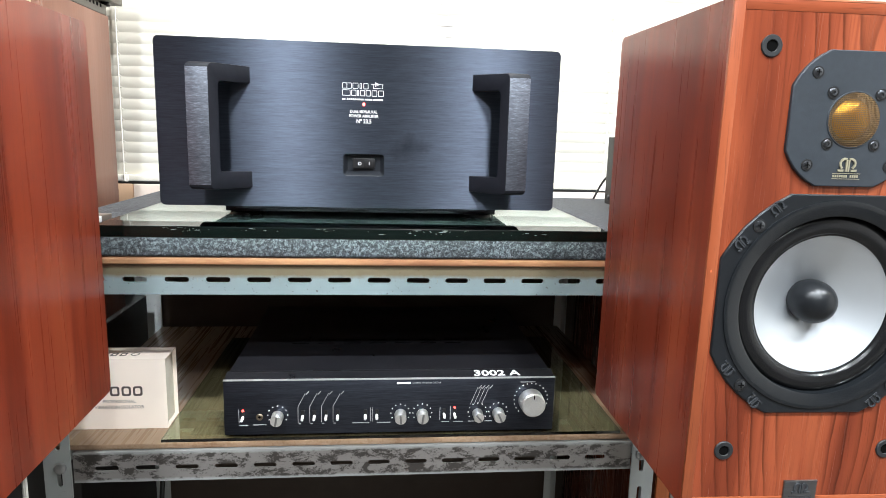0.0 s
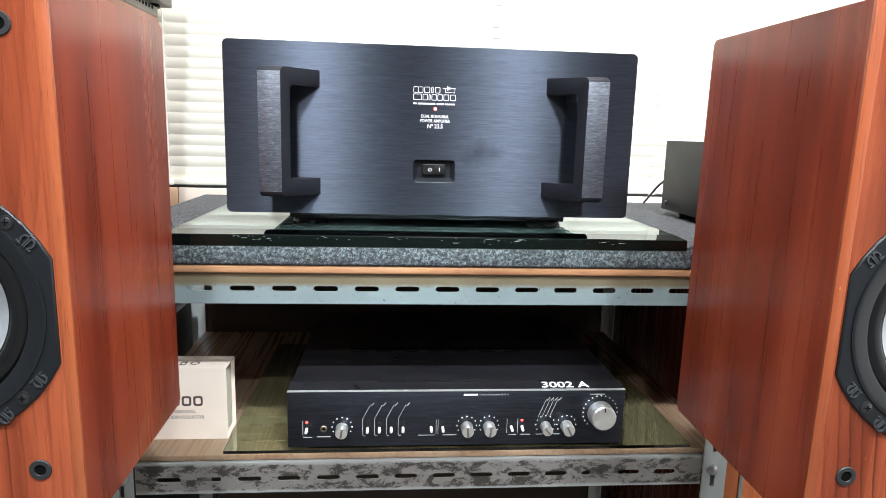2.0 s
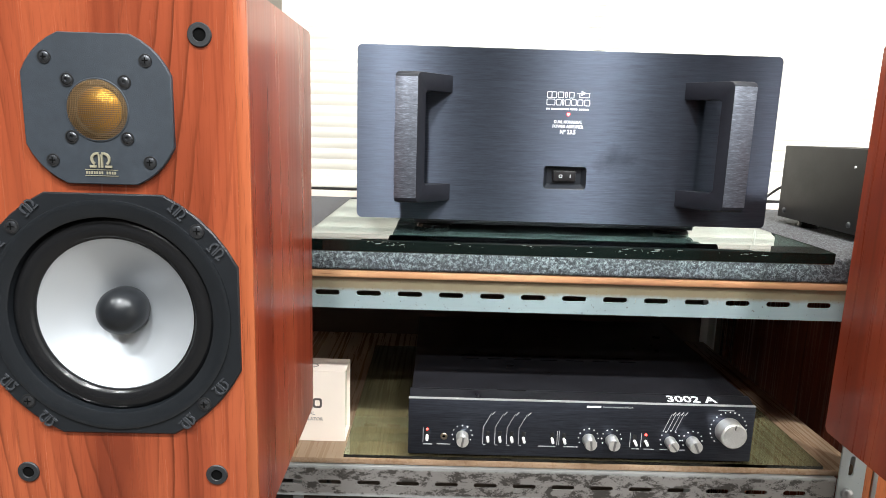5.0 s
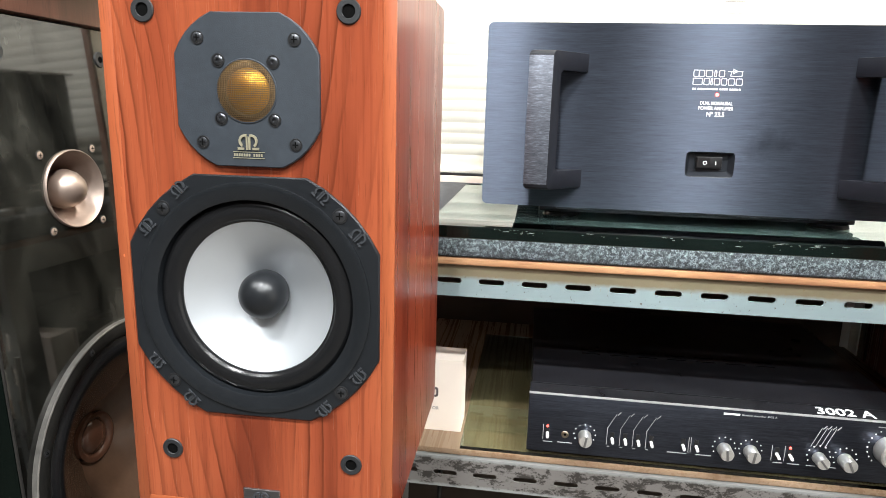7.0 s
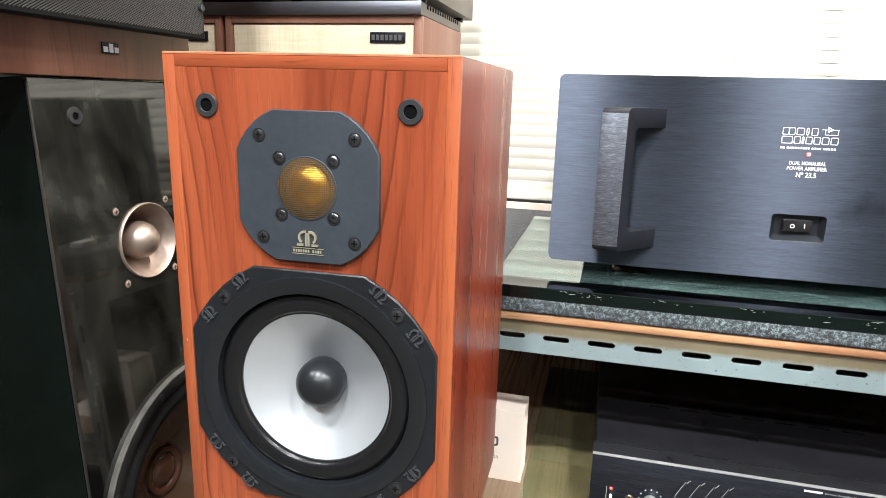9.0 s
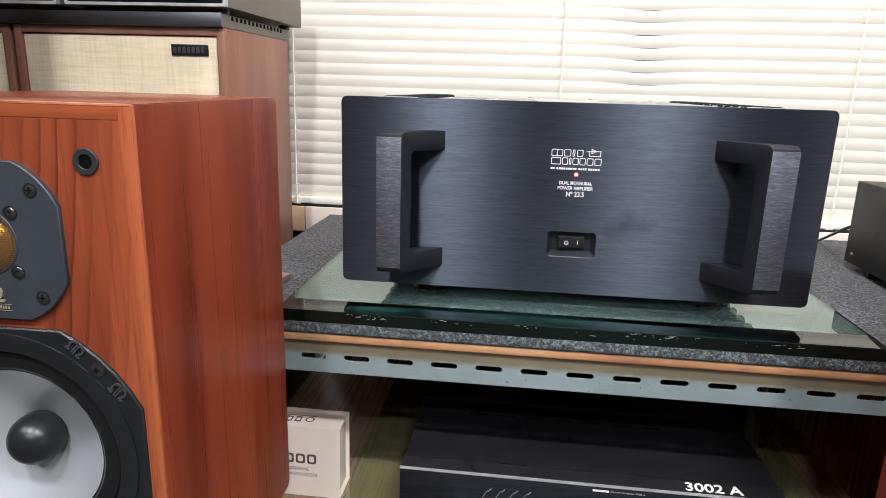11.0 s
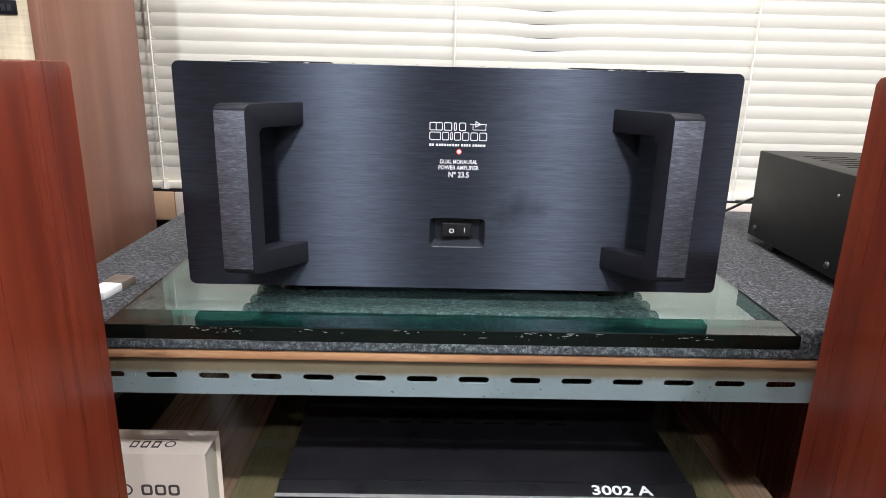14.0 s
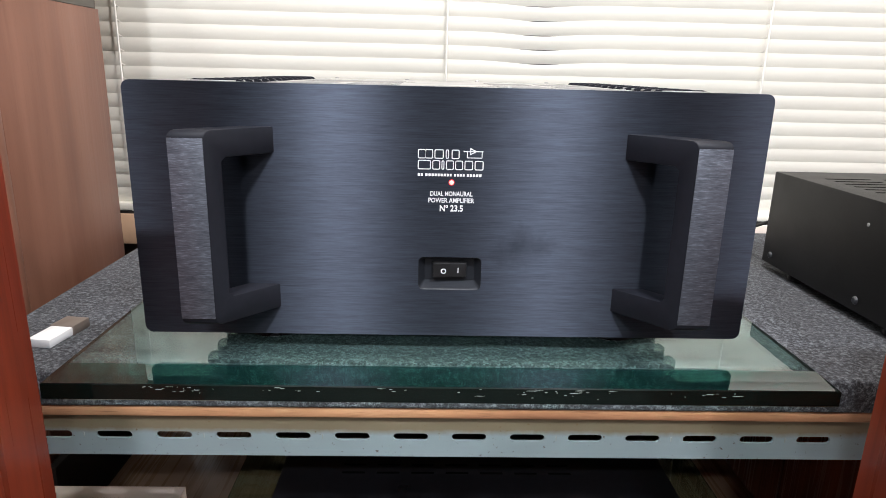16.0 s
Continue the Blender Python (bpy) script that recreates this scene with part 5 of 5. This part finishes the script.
    bars(bm, [(0.0, 0.0090, 0.020, 0.0006, -0.0018), (0.0, 0.0068, 0.020, 0.0012, -0.0018)])
    part("emblem", bm, EMBOSS, bd)
    return sp


def speaker_stand(x, y, top):
    st = thing("speaker_stand", pose(x, y, 0), "dark iron pedestal stand under a loudspeaker", "stand", "speaker stands")
    part("top_plate", slab(-0.085, 0.085, -0.095, 0.095, top - 0.008, top, 0.002), STAND, st)
    part("column", slab(-0.030, 0.030, -0.030, 0.030, 0.020, top - 0.008, 0.003), STAND, st)
    part("base_plate", slab(-0.13, 0.13, -0.15, 0.15, 0.0, 0.020, 0.003), STAND, st)
    return st


LS_POSE = pose(-0.3732, 0.5080, 0.7120, 0.5, 0, 0.9)
RS_POSE = pose(0.3674, 0.4750, 0.7136, 0.7, 0, -1.3)
loudspeaker(LS_POSE, "rosewood bookshelf speaker with a silver cone and gold tweeter", "pair of bookshelf speakers")
loudspeaker(RS_POSE, "rosewood bookshelf speaker with a silver cone and gold tweeter", "pair of bookshelf speakers", -1)
speaker_stand(-0.3765, 0.62, 0.7118)
speaker_stand(0.3755, 0.59, 0.7133)


# ---- old linen-fronted speakers with small units on them ----
def linen_speaker(x_right, y, top, label):
    w, d, h = 0.292, 0.232, 0.508
    s = thing("linen_speaker", pose(x_right - w / 2, y, top - h), label, "speaker", "linen-fronted speakers")
    part("cabinet", slab(-w / 2, w / 2, 0.010, d, 0.0, h, 0.001), TEAK, s, "brown teak veneered cabinet")
    e = 0.0105
    part("side_frame", slab(-w / 2, -w / 2 + e, 0.0, 0.0102, 0.0, h, 0.001), TEAK, s)
    part("side_frame", slab(w / 2 - e, w / 2, 0.0, 0.0102, 0.0, h, 0.001), TEAK, s)
    part("top_frame", slab(-w / 2 + e, w / 2 - e, 0.0, 0.0102, h - e, h, 0.001), TEAK, s)
    part("bottom_frame", slab(-w / 2 + e, w / 2 - e, 0.0, 0.0102, 0.0, e, 0.001), TEAK, s)
    part("grille_cloth", slab(-w / 2 + e + 0.001, w / 2 - e - 0.001, 0.003, 0.0098, e + 0.001, h - e - 0.001, 0.002), LINEN, s, "oatmeal linen grille cloth")
    b = part("badge", slab(0.073, 0.123, 0.0008, 0.0032, h - 0.0355, h - 0.0215, 0.0006), AMP_DARK, s, "small black name plate")
    bm = bars(bmesh.new(), [(0.078 + i * 0.0063, h - 0.0285, 0.0045, 0.0070, 0.0006) for i in range(7)])
    part("name_bars", bm, STEEL, b)
    return s


TOP = 1.189
linen_speaker(-0.4390, 0.985, TOP, "teak speaker with oatmeal linen front beside the blind")
linen_speaker(-0.7375, 0.985, TOP, "teak speaker with oatmeal linen front, half hidden")
low_bench = tagged(new("low_bench", mesh_of("low_bench", slab(-1.06, -0.43, 0.98, 1.30, 0.0, TOP - 0.508, 0.004), STAND)), "plain black bench under the linen-fronted speakers", "bench")


def flat_unit():
    u = thing("flat_unit", pose(-0.80, 0.978, TOP), "flat dark grey audio unit with vented side on the teak speakers", "audio unit")
    part("case", slab(-0.36, 0.3615, 0.002, 0.232, 0.0, 0.0165, 0.001), OLIVE, u, "taupe metal case")
    part("front_edge", slab(-0.36, 0.3620, 0.0, 0.0022, 0.0005, 0.0170, 0.0008), brushed("blue_grey_fascia", (0.16, 0.165, 0.19), 0.35, 0.3, 0, 0.15), u, "bluish satin front edge")
    vent = part("side_vent", slab(0.3610, 0.3619, 0.0, 0.006, 0.010, 0.0155), HOLE, u)
    vent.matrix_basis = pose(0, 0.03, 0)
    for i in range(1, 14):
        share(vent, pose(0, 0.03 + i * 0.0135, 0))
    return u


flat_unit()


def slim_amplifier(x_right, label):
    w, h, d = 0.215, 0.076, 0.285
    a = thing("slim_amplifier", pose(x_right - w / 2, 0.972, TOP + 0.0172), label, "amplifier", "slim amplifiers")
    zb = 0.0065
    part("sleeve", slab(-w / 2, w / 2, 0.006, d, zb, zb + h, 0.001), OLIVE, a, "olive-grey metal sleeve")
    bm = bmesh.new()
    prism(bm, round_rect(-w / 2, w / 2, zb, zb + h, 0.001, 2), 0.0, 0.0075, round_rect(-w / 2 + 0.0035, w / 2 - 0.0035, zb + 0.0035, zb + h - 0.0035, 0.001, 2))
    part("front_frame", bm, plain("pale_metal_frame", (0.46, 0.46, 0.47), 0.35, 0.25), a, "pale metal front frame")
    part("front_panel", slab(-w / 2 + 0.003, w / 2 - 0.003, 0.002, 0.006, zb + 0.003, zb + h - 0.003), plain("glossy_black_panel", (0.004, 0.004, 0.005), 0.28, Specular_IOR_Level=0.30), a, "black front panel")
    for x in (-0.067, 0.067):
        bm = bmesh.new()
        lathe(bm, [(0.026, 0.0022), (0.026, -0.002), (0.024, -0.012), (0.022, -0.0135), (0.0, -0.0135)], x, zb + 0.039, 36)
        k = part("knob", bm, plain("grey_knob", (0.105, 0.115, 0.13), 0.4, 0.3), a, "large grey control knob")
        bm = bmesh.new()
        prism(bm, circle(0.0055, 16, x + 0.008, zb + 0.030), -0.0140, -0.0134)
        part("finger_dimple", bm, HOLE, k)
    bm = bmesh.new()
    for x in (-0.0215, -0.0085):
        lathe(bm, [(0.0, 0.0014), (0.0062, 0.0014), (0.0062, 0.0021)], x, zb + 0.0145, 20)
    part("emblem", bm, YELLOW_INK, a, "two yellow discs")
    bm = bars(bmesh.new(), [(0.002 + i * 0.0042, zb + 0.0112, 0.003, 0.0036, 0.0016) for i in range(8)])
    part("name_bars", bm, plain("dim_yellow_ink", (0.30, 0.22, 0.05), 0.5), a)
    bm = bars(bmesh.new(), [(-0.020, zb + 0.032, 0.012, 0.002, 0.0016), (0.010, zb + 0.030, 0.010, 0.002, 0.0016), (0.0, zb + 0.047, 0.014, 0.002, 0.0016)])
    part("panel_print", bm, GREY_INK, a)
    for x in (-0.09, 0.09):
        for y in (0.03, 0.25):
            bm = bmesh.new()
            lathe_z(bm, [(0.0, 0.007), (0.008, 0.007), (0.009, 0.0), (0.0, 0.0)], x, y, 14)
            part("foot", bm, RUBBER, a)
    return a


slim_amplifier(-0.4290, "small black amplifier with grey knobs and yellow emblem")
slim_amplifier(-0.6555, "small black amplifier with grey knobs and yellow emblem")


# ---- big black monitor with a walnut speaker on it ----
def black_monitor():
    # local: face in the x-z plane, facing -y, then turned to face +x
    w, d, h = 0.325, 0.42, 0.76
    s = thing("monitor_speaker", pose(-0.6291, 0.5812, 0.333, -3.0, 0, 87), "tall glossy black monitor speaker with an aluminium horn", "speaker")
    part("cabinet", open_box(bmesh.new(), 0.0, w, 0.003, d, 0.0, h, 0.016), LACQUER, s, "black lacquered cabinet with scuffs")
    scuffed = scuffed_lacquer()
    split = 0.470
    part("baffle", holed_plate(bmesh.new(), 0.0015, w - 0.0015, 0.0015, split, 0.0, 0.014, 0.156, 0.296, 0.1225), scuffed, s, "scuffed glossy black baffle with painted reflection haze")
    part("baffle", holed_plate(bmesh.new(), 0.0015, w - 0.0015, split, h - 0.0015, 0.0, 0.014, 0.1163, 0.595, 0.0375), scuffed, s, "scuffed glossy black baffle with painted reflection haze")
    part("edge_strip", slab(-0.0006, 0.0016, -0.0008, 0.0014, 0.01, h - 0.004, 0.0004), plain("worn_edge", (0.018, 0.017, 0.016), 0.4), s, "worn pale edge")
    zz = lambda z: z - 0.333
    for x, z in ((0.0447, 1.0588), (0.1769, 1.0613)):
        bm = bmesh.new()
        lathe(bm, [(0.0036, 0.004), (0.0036, -0.0016), (0.0075, -0.0016), (0.0085, 0.0)], x, zz(z), 24)
        k = part("grille_socket", bm, SOCKET, s)
        bm = bmesh.new()
        prism(bm, circle(0.0036, 14, x, zz(z)), -0.0006, -0.0002)
        part("socket_hole", bm, HOLE, k)
    hx, hz = 0.1163, zz(0.9280)
    bm = bmesh.new()
    lathe(bm, [(0.0402, 0.0), (0.0402, -0.0026), (0.0392, -0.0032), (0.0378, -0.0020), (0.0350, 0.0050), (0.0300, 0.0130), (0.0245, 0.0200), (0.0200, 0.0260), (0.0, 0.0300)], hx, hz, 48)
    horn = part("horn", bm, HORN, s, "spun aluminium horn with a bullet plug", 60)
    bm = bmesh.new()
    lathe(bm, [(0.0170, 0.0290), (0.0200, 0.0180), (0.0205, 0.0100), (0.0180, 0.0020), (0.0130, -0.0050), (0.0060, -0.0095), (0.0, -0.0110)], hx, hz, 40)
    part("bullet", bm, HORN, horn, "", 60)
    for dx, dz in ((-0.039, 0.0365), (0.032, 0.0395), (0.035, -0.0375), (-0.035, -0.039)):
        screw_head(s, hx + dx, hz + dz, 0.0040, -0.0002, OLD_SCREW)
    wx, wz = 0.156, zz(0.6250)
    bm = bmesh.new()
    lathe(bm, [(0.1465, 0.0), (0.1465, -0.0050), (0.1450, -0.0060), (0.1330, -0.0060), (0.1300, -0.0040), (0.1290, 0.0)], wx, wz, 72)
    wf = part("woofer", bm, plain("dark_basket_rim", (0.013, 0.0125, 0.0115), 0.55, 0.0, 0.3, 60, Specular_IOR_Level=0.15), s, "dark woofer frame with a worn rim", 50)
    bm = bmesh.new()
    lathe(bm, [(0.1480, 0.0), (0.1480, -0.0056), (0.1470, -0.0064), (0.1460, -0.0062), (0.1458, -0.0040)], wx, wz, 72)
    part("worn_rim", bm, plain("worn_metal_rim", (0.20, 0.19, 0.175), 0.4, 0.5, 0.5, 70), wf, "rim with paint worn to metal", 50)
    for k in range(8):
        screw_head(wf, wx + 0.1395 * math.cos(math.pi * (k + 0.5) / 4), wz + 0.1395 * math.sin(math.pi * (k + 0.5) / 4), 0.0032, -0.0061)
    bm = bmesh.new()
    lathe(bm, [(0.1295, -0.0020), (0.1220, -0.0062), (0.1120, -0.0040), (0.1060, 0.0010), (0.1040, 0.0030)], wx, wz, 72)
    part("surround", bm, RUBBER, wf, "", 60)
    bm = bmesh.new()
    lathe(bm, [(0.1050, 0.0026), (0.0850, 0.0170), (0.0600, 0.0350), (0.0300, 0.0560), (0.0, 0.0600)], wx, wz, 72)
    part("cone", bm, PAPER_CONE, wf, "glossy brown coated cone", 60)
    bm = bmesh.new()
    lathe(bm, [(0.0310, 0.0560), (0.0300, 0.0510), (0.0270, 0.0500), (0.0225, 0.0515), (0.0205, 0.0545), (0.0185, 0.0520), (0.0090, 0.0500), (0.0, 0.0495)], wx, wz, 36)
    part("dust_cap", bm, plain("amber_brown_dust_cap", (0.058, 0.026, 0.016), 0.20, 0.0, 0.3), wf, "amber-brown dust cap", 60)
    return s


def walnut_speaker():
    w, d, h = 0.285, 0.24, 0.42
    s = thing("walnut_speaker", pose(-0.6600, 0.500, 1.0927, 0, 0, 88), "walnut speaker with a black ribbed grille on the monitor", "speaker")
    part("cabinet", slab(0.0, w, 0.0, d, 0.0, h, 0.002), WALNUT, s, "dark walnut veneered cabinet")
    part("grille_frame", slab(0.004, w - 0.004, -0.024, -0.0005, 0.046, h - 0.01, 0.002), FOAM, s, "black grille frame")
    bm = bmesh.new()
    xa, xb, za, zb = 0.008, w - 0.008, 0.050, h - 0.014
    slope, step = 0.55, 0.0021
    c = za - slope * xb
    while c < zb - slope * xa:
        ends = []
        for x in (xa, xb):
            z = c + slope * x
            if z < za:
                x, z = (za - c) / slope, za
            if z > zb:
                x, z = (zb - c) / slope, zb
            ends.append((x, z))
        (p, q), (u, v) = ends
        if u - p > 0.004:
            ring = [bm.verts.new(co) for co in ((p, -0.0242, q - 0.0007), (u, -0.0242, v - 0.0007), (u, -0.0249, v), (p, -0.0249, q), (u, -0.0242, v + 0.0007), (p, -0.0242, q + 0.0007))]
            bm.faces.new((ring[0], ring[1], ring[2], ring[3]))
            bm.faces.new((ring[3], ring[2], ring[4], ring[5]))
        c += step
    part("grille_mesh", bm, plain("black_grille_mesh", (0.009, 0.009, 0.0095), 0.55), s, "black slanted metal mesh")
    for x in (0.118, 0.274):
        bm = bmesh.new()
        lathe(bm, [(0.0, -0.0290), (0.0035, -0.0280), (0.0042, -0.0248)], x, 0.078, 14)
        part("grille_pin", bm, SCREW, s)
    b = part("badge", slab(0.1565, 0.1775, -0.0016, 0.0, 0.0225, 0.0332, 0.0006), AMP_DARK, s, "small dark badge with pale bars")
    bm = bars(bmesh.new(), [(0.1605, 0.0265, 0.0055, 0.0050, -0.0018), (0.1673, 0.0280, 0.0050, 0.0080, -0.0018), (0.1740, 0.0265, 0.0050, 0.0050, -0.0018)])
    part("name_bars", bm, GREY_INK, b)
    return s


black_monitor()
tagged(new("monitor_plinth", mesh_of("monitor_plinth", slab(-1.06, -0.66, 0.60, 0.90, 0.0, 0.3105, 0.004), STAND)), "dark plinth under the tall black monitor", "plinth")
walnut_speaker()


# ---- right-hand side ----
def side_unit():
    u = thing("audio_component", pose(0.4250, 0.760, 0.8834), "dark grey metal audio component with vented top on the mat", "audio component")
    zb, h, d, w = 0.0103, 0.1170, 0.380, 0.190
    part("cover", slab(0.0, w, 0.0, d, zb, zb + h, 0.0015), COVER, u, "folded dark grey metal cover")
    vent = part("vent_slot", slab(0.0, 0.055, 0.0, 0.0045, zb + h - 0.0003, zb + h + 0.0002), HOLE, u)
    vent.matrix_basis = pose(0.03, 0.05, 0)
    for i in range(1, 32):
        share(vent, pose(0.03 if i < 16 else 0.10, 0.05 + (i % 16) * 0.018, 0))
    for y in (0.1905, 0.361, 0.03):
        bm = bmesh.new()
        tmp = [(0.0, -0.0026), (0.0028, -0.0022), (0.0042, -0.0008), (0.0046, 0.0)]
        lathe(bm, tmp, 0, 0, 14)
        s = part("screw", bm, SCREW, u, "small dark cross-head screw")
        s.matrix_basis = pose(0.0, y, zb + 0.012, 0, 0, -90)
    bm = bmesh.new()
    lathe(bm, [(0.0, -0.0010), (0.0016, -0.0008), (0.0020, 0.0)], 0, 0, 10)
    s = part("screw", bm, STEEL, u)
    s.matrix_basis = pose(0.0, 0.193, zb + 0.0913, 0, 0, -90)
    for x in (0.022, 0.16):
        for y in (0.15, 0.325):
            bm = bmesh.new()
            lathe_z(bm, [(0.0, 0.0118), (0.014, 0.0118), (0.016, 0.001), (0.014, 0.0), (0.0, 0.0)], x, y, 18)
            part("foot", bm, RUBBER, u)
    return u


side_unit()
cable = bmesh.new()
tube(cable, bezier((0.450, 1.1425, 0.950), (0.424, 1.150, 0.943), (0.436, 1.190, 0.925), (0.464, 1.312, 0.8858)), 0.0021)
tagged(new("power_cable", mesh_of("power_cable", cable, CABLE)), "thin black cable sloping from the audio component down to the mat", "cable")


def wooden_cabinet():
    c = thing("wooden_cabinet", pose(0.451, 0.895, 0.0), "glossy red-brown wooden cabinet standing beside the rack", "cabinet")
    part("body", slab(0.0, 0.34, 0.004, 0.46, 0.0, 0.8415, 0.003), RED_CABINET, c)
    part("front_frame", slab(0.0, 0.022, -0.002, 0.0042, 0.0, 0.8415, 0.001), ORANGE_FRONT, c, "orange-brown front edge")
    part("front_panel", slab(0.030, 0.34, 0.0, 0.0042, 0.0, 0.8415, 0.001), ORANGE_FRONT, c, "orange-brown front panel")
    part("metal_strip", slab(0.0225, 0.0295, -0.004, 0.0040, 0.0, 0.8415, 0.001), STEEL, c, "narrow pale metal strip")
    return c


wooden_cabinet()
wc = bmesh.new()
tube(wc, bezier((-0.412, 0.80, 0.70), (-0.41, 0.795, 0.55), (-0.408, 0.79, 0.45), (-0.415, 0.80, 0.03)), 0.0032)
tagged(new("speaker_cable", mesh_of("speaker_cable", wc, WHITE_CABLE)), "white cable hanging beside the rack's front post", "cable")
bc = bmesh.new()
tube(bc, bezier((-0.30, 1.0, 0.548), (-0.29, 0.93, 0.545), (-0.30, 0.90, 0.45), (-0.29, 0.92, 0.012)), 0.0035)
tagged(new("power_cable", mesh_of("power_cable", bc, CABLE)), "black cable hanging below the lower shelf", "cable")


# ---- small piece left on the mat ----
def eraser():
    e = thing("eraser", pose(-0.3470, 0.884, 0.8834, 0, 0, -8), "small white block with a brown sleeve lying on the mat", "eraser")
    part("block", slab(-0.0105, 0.0105, -0.026, 0.010, 0.0, 0.0080, 0.0010), WHITE_INK, e)
    part("sleeve", slab(-0.0112, 0.0112, 0.004, 0.027, -0.0001, 0.0088, 0.0006), plain("grey_brown_sleeve", (0.17, 0.14, 0.12), 0.5), e, "grey-brown paper sleeve")
    return e


eraser()
